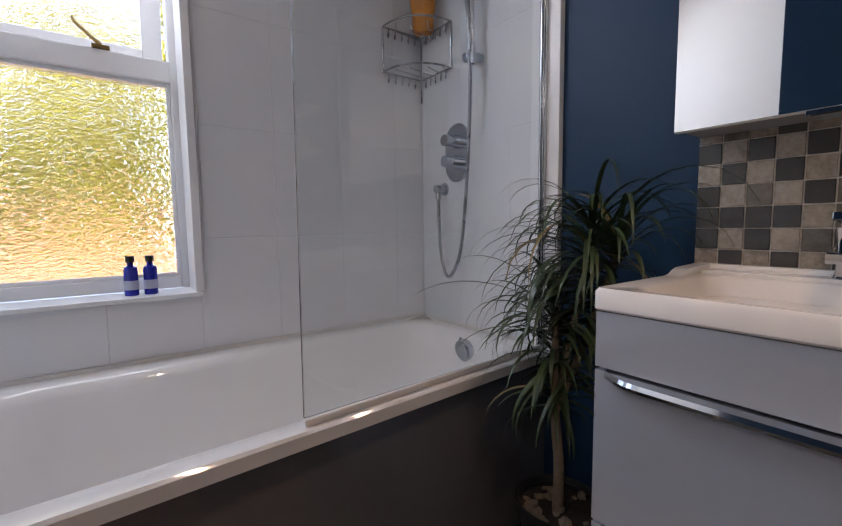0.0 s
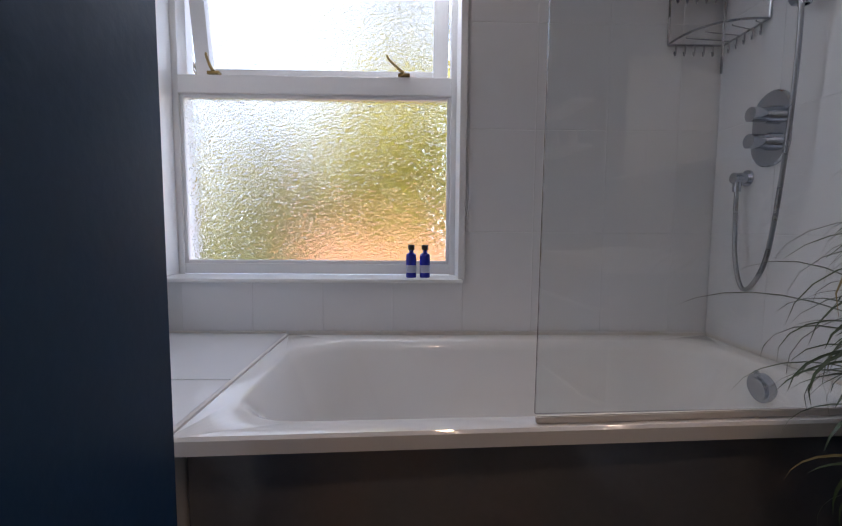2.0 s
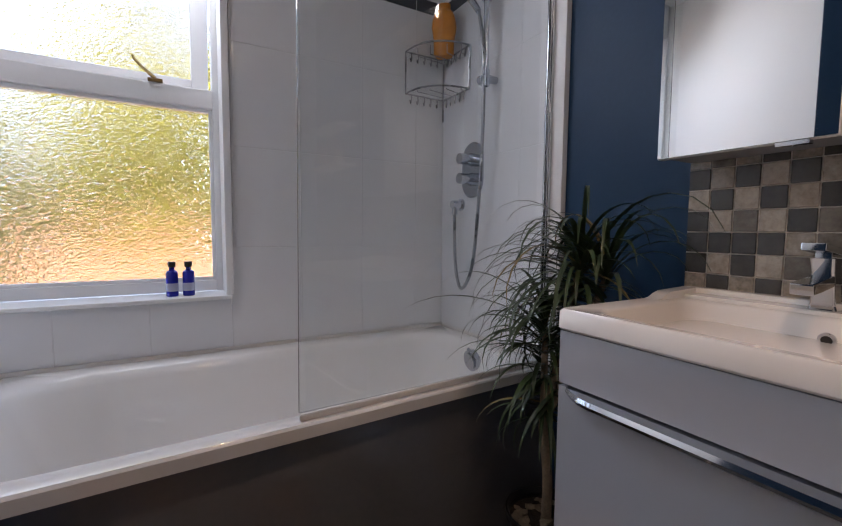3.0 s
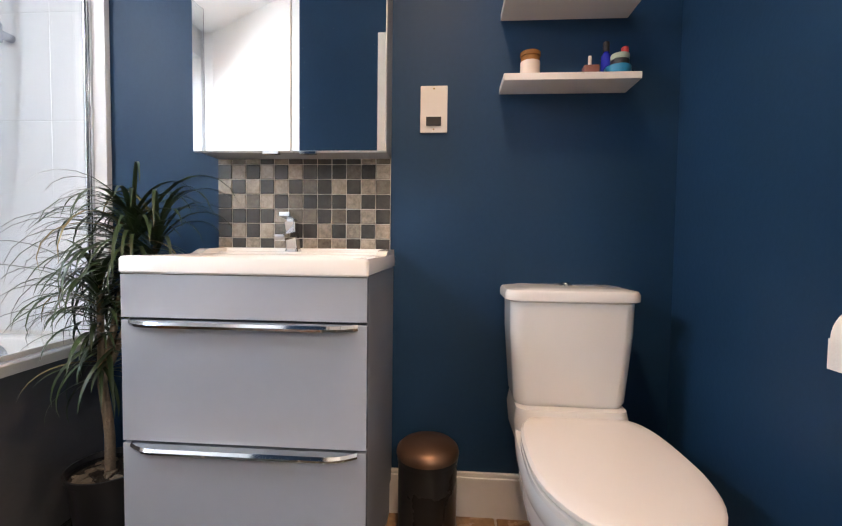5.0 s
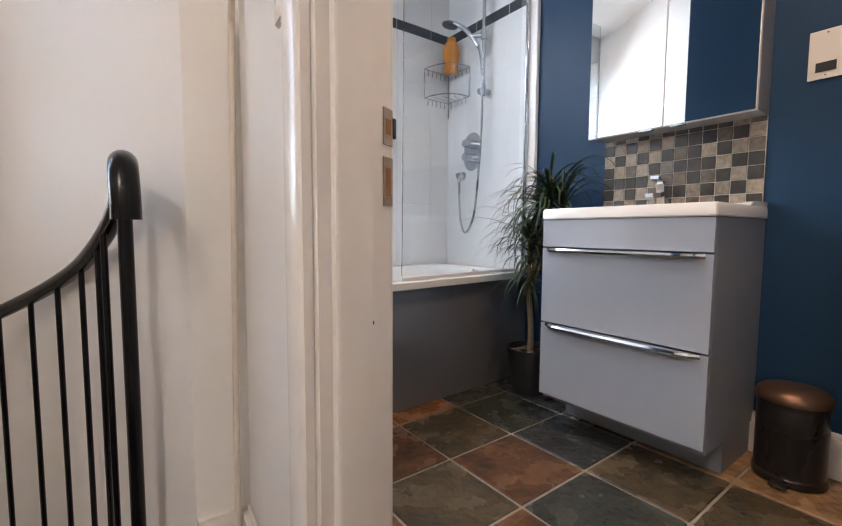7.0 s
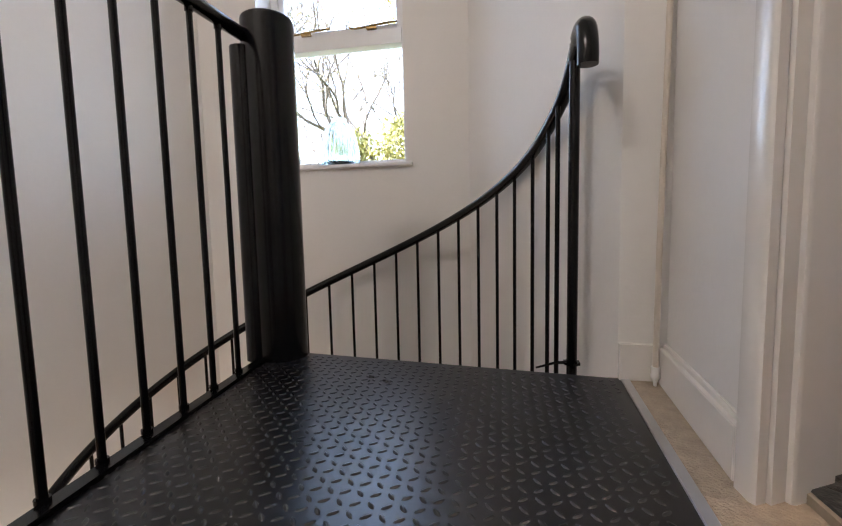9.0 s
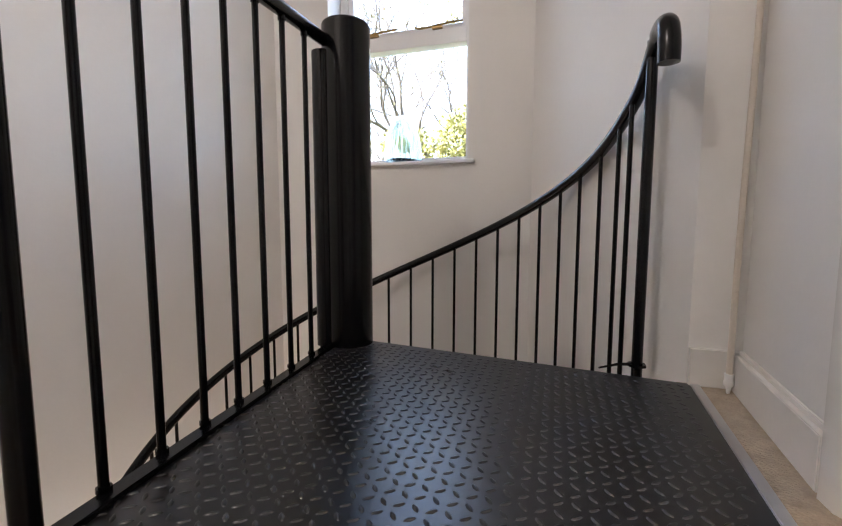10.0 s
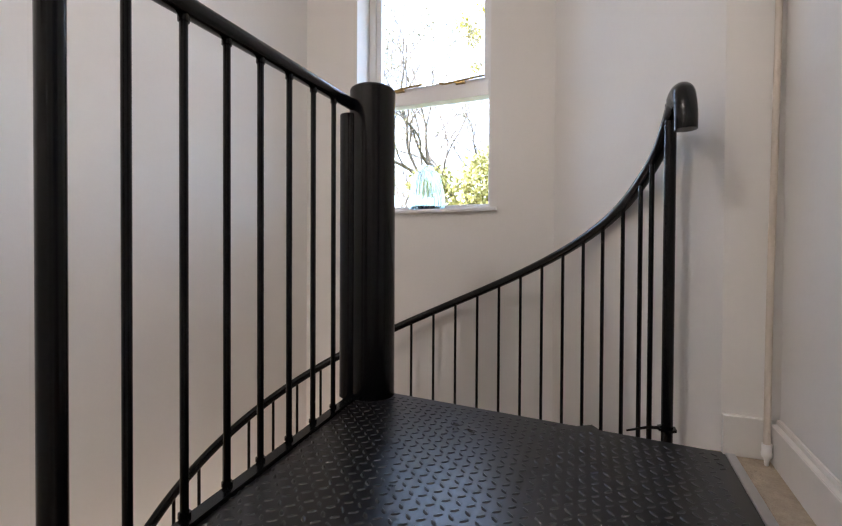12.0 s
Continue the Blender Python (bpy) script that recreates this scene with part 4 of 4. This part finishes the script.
# ---- toilet ----
wc = thing("toilet", "white ceramic close-coupled toilet with its lid down", "toilet")
tc = -2.147
part("cistern", loft([round_rect(-0.100, tc, 0.080, 0.148, 0.035, 0.455), round_rect(-0.102, tc, 0.085, 0.154, 0.035, 0.470), round_rect(-0.104, tc, 0.093, 0.168, 0.035, 0.66), round_rect(-0.104, tc, 0.094, 0.170, 0.035, 0.748)]), CERAMIC, wc)
lid = part("cistern_lid", loft([round_rect(-0.104, tc, 0.095, 0.172, 0.036, 0.7485), round_rect(-0.104, tc, 0.101, 0.184, 0.040, 0.754), round_rect(-0.104, tc, 0.101, 0.184, 0.040, 0.772), round_rect(-0.104, tc, 0.096, 0.179, 0.038, 0.781), round_rect(-0.104, tc, 0.070, 0.140, 0.035, 0.787)]), CERAMIC, wc)
part("flush_button", lathe([(0.019, 0.0), (0.019, 0.004), (0.015, 0.007), (0.013, 0.010), (0.0, 0.011)], -0.104, tc, 0.7868, 20, True, False), CHROME, lid, "chrome flush button")


def bowl_ring(back, front, half, z, n=44, square=0.72):
    """An egg-shaped ring in plan, blunt at the back."""
    ring = []
    for k in range(n):
        a = 2 * math.pi * k / n
        c, s = math.cos(a), math.sin(a)
        L = (back - front) / 2
        x = (back + front) / 2 + L * (abs(c) ** (0.75 if c > 0 else 1.0)) * (1 if c > 0 else -1)
        w = half * (abs(s) ** (square if c > 0 else 0.92)) * (1 if s > 0 else -1)
        ring.append((x, tc - 0.016 + w, z))
    return ring


part("pan", loft([bowl_ring(-0.04, -0.42, 0.118, 0.019), bowl_ring(-0.04, -0.41, 0.112, 0.035), bowl_ring(-0.04, -0.405, 0.108, 0.09), bowl_ring(-0.03, -0.45, 0.116, 0.13), bowl_ring(-0.02, -0.545, 0.136, 0.175), bowl_ring(-0.02, -0.610, 0.153, 0.220), bowl_ring(-0.02, -0.645, 0.164, 0.270), bowl_ring(-0.02, -0.658, 0.168, 0.312), bowl_ring(-0.02, -0.661, 0.170, 0.322), bowl_ring(-0.02, -0.669, 0.176, 0.334), bowl_ring(-0.02, -0.676, 0.178, 0.358), bowl_ring(-0.02, -0.682, 0.179, 0.388), bowl_ring(-0.02, -0.678, 0.176, 0.394)]), CERAMIC, wc)
part("pan_back", loft([round_rect(-0.115, tc, 0.100, 0.150, 0.03, 0.36), round_rect(-0.115, tc, 0.104, 0.156, 0.03, 0.42), round_rect(-0.112, tc, 0.098, 0.150, 0.03, 0.4545)]), CERAMIC, wc)
SQ = 0.30
part("seat", loft([bowl_ring(-0.205, -0.684, 0.172, 0.3945, square=SQ), bowl_ring(-0.202, -0.692, 0.178, 0.399, square=SQ), bowl_ring(-0.202, -0.692, 0.178, 0.411, square=SQ), bowl_ring(-0.206, -0.686, 0.173, 0.415, square=SQ)]), SEATMAT, wc, "white plastic seat")
part("lid", loft([bowl_ring(-0.204, -0.684, 0.172, 0.4165, square=SQ), bowl_ring(-0.200, -0.695, 0.178, 0.421, square=SQ), bowl_ring(-0.200, -0.695, 0.178, 0.431, square=SQ), bowl_ring(-0.206, -0.686, 0.172, 0.438, square=SQ), bowl_ring(-0.24, -0.64, 0.14, 0.442, square=SQ)]), SEATMAT, wc, "closed white plastic lid")

# ---- loose things on the floor and walls ----
bin_ = thing("pedal_bin", "dark bronze pedal bin with a copper-brown lid", "bin")
part("body", lathe([(0.088, 0.0), (0.093, 0.004), (0.093, 0.022), (0.089, 0.026), (0.089, 0.232), (0.092, 0.236), (0.092, 0.248)], -0.110, -1.748, 0.020, 36), BINBODY, bin_)
part("lid", lathe([(0.0935, 0.2485), (0.095, 0.258), (0.092, 0.271), (0.078, 0.284), (0.042, 0.291), (0.0, 0.293)], -0.110, -1.748, 0.020, 36, True, False), COPPER, bin_, "domed copper-brown lid")
part("pedal", boxes([(-0.232, -0.192, -1.770, -1.726, 0.026, 0.034), (-0.214, -0.196, -1.756, -1.740, 0.028, 0.048)], 0.003), DARKPLASTIC, bin_, "black foot pedal")

roll = thing("toilet_roll_holder", "black wall holder with a white toilet roll", "roll holder")
rl = part("roll", lathe([(0.020, -0.05), (0.054, -0.05), (0.056, -0.047), (0.056, 0.047), (0.054, 0.05), (0.020, 0.05), (0.020, -0.05)], 0, 0, 0, 36, False, False), PAPER, roll, "white paper roll")
rl.matrix_basis = pose(-0.748, -2.440, 0.764, 0, 90, 0)
part("sheet", box(-0.798, -0.698, -2.3855, -2.3835, 0.716, 0.764), PAPER, roll, "hanging paper end")
bm = bmesh.new()
add_tube(bm, [(-0.808, -2.499, 0.764), (-0.808, -2.492, 0.764)], 0.024, 20)
add_tube(bm, smooth_path([(-0.808, -2.495, 0.764), (-0.808, -2.455, 0.764), (-0.801, -2.441, 0.764), (-0.783, -2.440, 0.764), (-0.685, -2.440, 0.764)], 4), 0.008, 10)
part("arm", bm, IRON, roll)
roll.location = (0.030, -0.016, 0.0)

brush = thing("toilet_brush", "toilet brush standing in a grey holder", "brush")
part("holder", lathe([(0.040, 0.0), (0.044, 0.004), (0.046, 0.10), (0.044, 0.104), (0.041, 0.100), (0.038, 0.01)], -0.150, -2.425, 0.020, 28), BRUSHCUP, brush)
part("handle", tube([(-0.150, -2.425, 0.02), (-0.146, -2.428, 0.30), (-0.1455, -2.428, 0.345)], 0.007, 12, 0.010), PLASTIC, brush, "pale plastic handle")

for z, y1 in ((1.378, -2.338), (1.604, -2.338)):
    sh = thing("floating_shelf", "white laminate floating shelf on the navy wall", "shelf", "floating shelves")
    part("board", box(-0.118, -0.001, y1, -1.953, z, z + 0.020, 0.0015), SHELFMAT, sh)
Z = 1.3985
candle = thing("candle_jar", "amber glass candle jar with a cream label", "candle")
part("jar", lathe([(0.026, 0), (0.028, 0.003), (0.028, 0.060), (0.026, 0.063)], -0.070, -2.035, Z, 28), AMBER, candle)
part("label", lathe([(0.0284, 0.006), (0.0286, 0.007), (0.0286, 0.046), (0.0284, 0.047)], -0.070, -2.035, Z, 28, False, False), WAX, candle)
part("lid", lathe([(0.029, 0.0632), (0.030, 0.065), (0.030, 0.074), (0.028, 0.076)], -0.070, -2.035, Z, 28), AMBER, candle, "wooden lid")
scent = thing("perfume_bottle", "squat rose-tinted perfume bottle", "bottle")
part("bottle", box(-0.085, -0.050, -2.232, -2.188, Z, Z + 0.034, 0.004), PINKGLASS, scent)
part("sprayer", lathe([(0.005, 0.0345), (0.005, 0.062), (0.004, 0.064)], -0.068, -2.208, Z, 14), WAX, scent)
spray = thing("spray_bottle", "slim dark cosmetics bottle", "bottle")
part("bottle", lathe([(0.014, 0), (0.015, 0.003), (0.015, 0.070), (0.009, 0.080), (0.008, 0.084)], -0.045, -2.262, Z, 20), COBALTLIQ, spray)
part("cap", lathe([(0.0095, 0.0842), (0.0095, 0.112), (0.008, 0.114)], -0.045, -2.262, Z, 18), BINBODY, spray)
tin = thing("cosmetics_tin", "round turquoise tin on a white shelf", "tin")
part("tin", lathe([(0.036, 0), (0.037, 0.003), (0.037, 0.026), (0.035, 0.029)], -0.070, -2.288, Z, 28), SKYBLUE, tin)
jar = thing("cream_jar", "small sage green jar on a turquoise tin", "jar")
part("jar", lathe([(0.024, 0), (0.026, 0.002), (0.026, 0.018), (0.024, 0.020)], -0.068, -2.294, Z + 0.0295, 24), DARKPLASTIC, jar)
part("lid", lathe([(0.0262, 0.0202), (0.0265, 0.022), (0.0265, 0.034), (0.025, 0.036)], -0.068, -2.294, Z + 0.0295, 24), SAGE, jar)
pol = thing("nail_polish_bottle", "small bottle with a red cap", "bottle")
part("bottle", lathe([(0.010, 0), (0.012, 0.002), (0.012, 0.050), (0.008, 0.056)], -0.040, -2.318, Z, 18), BINBODY, pol)
part("cap", lathe([(0.0105, 0.0562), (0.0115, 0.058), (0.0105, 0.098), (0.008, 0.101)], -0.040, -2.318, Z, 18), RED, pol)

for x in (-1.088, -1.038):
    bt = thing("blue_bottle", "small cobalt blue bottle with a black cap and pale label", "bottle", "blue bottles on the sill")
    part("bottle", lathe([(0.0175, 0), (0.0190, 0.002), (0.0190, 0.078), (0.0165, 0.086), (0.0085, 0.091), (0.0080, 0.100)], x, 0.082, 0.7805, 28), COBALTLIQ, bt)
    part("label", lathe([(0.01915, 0.018), (0.0193, 0.0185), (0.0193, 0.045), (0.01915, 0.0455)], x, 0.082, 0.7805, 28, False, False), LABEL, bt)
    part("cap", lathe([(0.0115, 0.1002), (0.012, 0.101), (0.012, 0.118), (0.011, 0.119)], x, 0.082, 0.7805, 24), DARKPLASTIC, bt)


# ---- dracaena in its pot ----
plant = thing("dracaena", "dracaena with arching strap leaves in a black pot", "plant")
PX, PY = -0.192, -0.800
part("pot", lathe([(0.082, 0.0), (0.086, 0.004), (0.105, 0.195), (0.113, 0.196), (0.115, 0.214), (0.110, 0.215), (0.103, 0.20)], PX, PY, 0.0195, 36, True, False), POT, plant)
soil = lathe([(0.0, 0.192), (0.06, 0.194), (0.104, 0.186)], PX, PY, 0.0195, 30, False, False)
part("soil", soil, SOIL, plant)
chip = random.Random(11)
for k in range(26):
    a, r = chip.uniform(0, 6.283), 0.095 * chip.random() ** 0.5
    s = chip.uniform(0.008, 0.018)
    bm = bmesh.new()
    bmesh.ops.create_icosphere(bm, subdivisions=1, radius=s)
    for v in bm.verts:
        v.co = Vector((v.co.x * 1.3, v.co.y, v.co.z * 0.6)) * chip.uniform(0.75, 1.2)
    m = part("bark_chip", bm, STEM, plant)
    m.matrix_basis = pose(PX + r * math.cos(a), PY + r * math.sin(a), 0.0195 + 0.194, 0, 0, chip.uniform(0, 360))
tops = []
fork = Vector((-0.232, -0.812, 0.495))
part("stem", tube(smooth_path([(PX - 0.006, PY, 0.17), (PX - 0.012, PY - 0.008, 0.33), fork], 5), 0.015, 12, 0.0125), STEM, plant)
for top in (Vector((-0.233, -0.811, 0.76)), Vector((-0.128, -0.911, 0.90)), Vector((-0.168, -0.866, 0.95))):
    part("stem", tube(smooth_path([fork, fork.lerp(top, 0.4) + Vector((0, 0, -0.01)), top], 5), 0.0110, 10, 0.008), STEM, plant)
    tops.append(top)
grow = random.Random(3)


def blade(base, heading, lift, length, width, droop):
    """One strap leaf: a folded ribbon that rises and arches over."""
    pts, p = [], Vector(base)
    pitch = lift
    n = 9
    for k in range(n + 1):
        pts.append(p.copy())
        p = p + Vector((math.cos(heading) * math.cos(pitch), math.sin(heading) * math.cos(pitch), math.sin(pitch))) * length / n
        pitch -= droop * (0.35 + 1.3 * k / n) / n
    bm = bmesh.new()
    side = Vector((-math.sin(heading), math.cos(heading), 0))
    rows = []
    for k, q in enumerate(pts):
        f = k / n
        w = width * (0.55 + 0.45 * min(1, f * 5)) * (1 - f ** 2.6) + 0.0004
        rows.append([bm.verts.new(q + side * w + Vector((0, 0, 0.3 * w))), bm.verts.new(q), bm.verts.new(q - side * w + Vector((0, 0, 0.3 * w)))])
    for a, b in zip(rows, rows[1:]):
        bm.faces.new((a[0], a[1], b[1], b[0]))
        bm.faces.new((a[1], a[2], b[2], b[1]))
    return bm


def fits(x, y, z):
    return x < -0.03 and 0.57 < z < 1.12 and not (y < V1 + 0.01 and z < 0.89) and not (y > -0.655 and z < 0.60)


for ti, top in enumerate(tops):
    made, tries = 0, 0
    while made < (58, 84, 70)[ti] and tries < 900:
        tries += 1
        h = grow.uniform(0, 2 * math.pi)
        level = grow.random()
        base = top + Vector((0, 0, -0.16 + 0.20 * level))
        lift = radians(2 + 60 * level + grow.uniform(-12, 14))
        length = grow.uniform(0.17, 0.32) if ti == 0 else grow.uniform(0.22, 0.40)
        droop = radians(grow.uniform(95, 190))
        bm = blade(base, h, lift, length, grow.uniform(0.0045, 0.0082), droop)
        bm.verts.ensure_lookup_table()
        if not all(fits(*v.co) for v in bm.verts):
            bm.free()
            continue
        made += 1
        finish("leaf", bm, LEAFTIP if grow.random() < 0.04 else LEAF, plant, recalc=False)

for base, heading, lift, length, droop in ((tops[1] + Vector((-0.03, 0.03, 0.03)), -101, 58, 0.44, 150), (tops[0], 152, 30, 0.40, 75), (tops[0], 128, 55, 0.36, 120)):
    finish("leaf", blade(base, radians(heading), radians(lift), length, 0.0072, radians(droop)), LEAF, plant, recalc=False)
for k in range(96):
    top = tops[k % 3]
    base = fork.lerp(top, grow.uniform(0.02, 0.95))
    bm = blade(base, grow.uniform(0, 2 * math.pi), radians(grow.uniform(-25, 25)), grow.uniform(0.12, 0.24), grow.uniform(0.0045, 0.0075), radians(grow.uniform(70, 120)))
    if all(v.co.x < -0.03 and v.co.z > 0.36 and not (v.co.y < V1 + 0.01 and v.co.z < 0.89) and not (v.co.y > -0.655 and v.co.z < 0.60) for v in bm.verts):
        finish("leaf", bm, LEAFTIP if grow.random() < 0.12 else LEAF, plant, recalc=False)
    else:
        bm.free()

# ---- garden seen through the windows ----
structure("ground", box(-150, 150, 0.37, 260, -3.4, -3.2), GRASSMAT)
structure("garden_wall", box(-2.7, 8, 4.7, 4.95, -3.2, 0.70), BRICKMAT)


def tree(name, label, x, y, height, seed, leaves, leaf_mat, trunk=0.16, spread=1.0, leaf=0.09, clear=0.3):
    """A tapered trunk with forking limbs and many small leaves at the twig ends."""
    rnd = random.Random(seed)
    t = thing(name, label, "tree")
    wood, ends = bmesh.new(), []

    def limb(p, d, length, r, level):
        pts = [p]
        for k in range(4):
            d = (d + Vector((rnd.uniform(-1, 1), rnd.uniform(-1, 1), rnd.uniform(-0.7, 0.7))) * 0.30).normalized()
            pts.append(pts[-1] + d * length / 4)
        add_tube(wood, pts, r, 6 if level > 1 else 9, r * 0.66)
        if level >= 6 or r < 0.0025:
            ends.append(pts[-1])
            ends.append(pts[2])
            return
        if level >= 3:
            ends.append(pts[-1])
        for k in range(3 if level < 4 else 2):
            a = rnd.uniform(0, 2 * math.pi)
            out = Vector((math.cos(a), math.sin(a), rnd.uniform(0.1, 0.75)))
            nd = (d * 0.75 + out * 0.75 * spread).normalized()
            limb(pts[-1 - (k % 2)], nd, length * rnd.uniform(0.62, 0.82), r * 0.52, level + 1)

    limb(Vector((x, y, -3.2)), Vector((0.05, 0, 1)), height * clear, trunk, 0)
    ends = rnd.sample(ends, max(4, len(ends) // 4))
    part("trunk", wood, BARK, t)
    verts, faces = [], []
    for _ in range(leaves):
        c = rnd.choice(ends) + Vector([rnd.gauss(0, 0.14) for _ in range(3)])
        q = Euler([rnd.uniform(0, 6.28) for _ in range(3)]).to_matrix()
        s = leaf * rnd.uniform(0.5, 1.2)
        b = len(verts)
        verts += [c + q @ Vector(v) * s for v in ((-0.5, 0, 0), (0, -0.3, 0.05), (0.5, 0, 0), (0, 0.3, 0.05))]
        faces += [(b, b + 1, b + 2, b + 3)]
    me = bpy.data.meshes.new("crown")
    me.from_pydata([tuple(v) for v in verts], [], faces)
    me.materials.append(leaf_mat)
    crown = new("crown", me)
    crown.parent = t
    return t


tree("tree", "bare-branched tree with a few young leaves", -8.2, 13.5, 12.5, 5, 6000, FOLIAGE, 0.15, 0.9, 0.055)
tree("tree", "spreading tree with thin spring leaves", -5.9, 13.0, 15.0, 9, 9000, FOLIAGE, 0.19, 1.0, 0.055)
tree("tree", "tall tree with sparse leaves", -9.5, 15.0, 12.5, 21, 6000, FOLIAGE, 0.15, 0.9, 0.055)

tree("tree", "gnarled tree with thin ochre leaves", -6.3, 11.0, 11.5, 4, 4000, FOLIAGE, 0.15, 1.25, 0.05, 0.34)
tree("tree", "tall tree in young leaf behind the hedge", -2.4, 12.5, 15.0, 33, 22000, FOLIAGE2, 0.18, 1.0, 0.11)


def shrub(label, x, y, z, rx, rz, seed, leaves, mat):
    """A dense bush of small leaves, uneven in outline."""
    rnd = random.Random(seed)
    b = thing("shrub", label, "shrub")
    verts, faces = [], []
    lumps = [(Vector((rnd.uniform(-rx, rx), rnd.uniform(-0.6, 0.6) * rx, rnd.uniform(0.1, 1.0) * rz)), rnd.uniform(0.3, 0.55) * rx) for _ in range(30)]
    for _ in range(leaves * 2):
        o, r = rnd.choice(lumps)
        v = Vector([rnd.gauss(0, 1) for _ in range(3)]).normalized() * r * rnd.uniform(0.40, 1.05)
        c = Vector((x, y, z)) + o + v
        q = Euler([rnd.uniform(0, 6.28) for _ in range(3)]).to_matrix()
        s = rnd.uniform(0.06, 0.12)
        k = len(verts)
        verts += [c + q @ Vector(w) * s for w in ((-0.5, 0, 0), (0, -0.35, 0.05), (0.5, 0, 0), (0, 0.35, 0.05))]
        faces += [(k, k + 1, k + 2, k + 3)]
    me = bpy.data.meshes.new("foliage")
    me.from_pydata([tuple(v) for v in verts], [], faces)
    me.materials.append(mat)
    f = new("foliage", me)
    f.parent = b
    part("stems", tube([(x, y, -3.2), (x + 0.1, y, z), (x, y, z + rz * 0.7)], 0.09, 8, 0.03), BARK, b)


shrub("yellow-green shrub in the garden", -4.25, 6.9, -1.0, 1.15, 3.7, 2, 10000, FOLIAGE3)
shrub("tall yellow-green garden shrub", -1.2, 6.6, -0.6, 1.15, 3.9, 6, 18000, FOLIAGE2)
shrub("olive green garden shrub", -3.2, 7.6, -1.2, 0.9, 2.7, 8, 8000, FOLIAGE3)
shrub("broad golden-leaved hedge at the end of the garden", -2.0, 9.2, -1.0, 2.1, 5.6, 15, 18000, FOLIAGE2)
shrub("far hedge in pale leaf", -7.6, 8.5, -1.4, 1.6, 2.6, 12, 5000, FOLIAGE)


# ---- lamps ----
def ceiling_light(label, x, y, z, r):
    """A shallow round fitting with an opal bowl on its ceiling plate."""
    t = thing("ceiling_light", label, "lamp")
    part("ceiling_plate", lathe([(r * 0.72, 0.0), (r * 0.72, -0.012), (r * 0.62, -0.018)], x, y, z, 28), WHITE, t)
    part("rim", lathe([(r, -0.018), (r * 1.02, -0.024), (r, -0.032), (r * 0.90, -0.032), (r * 0.90, -0.018)], x, y, z, 32, False, False), CHROME, t)


ceiling_light("round white ceiling light with a chrome rim", -0.75, -1.75, CEIL, 0.14)
ceiling_light("small round ceiling light over the landing", -3.10, -2.65, HC, 0.12)
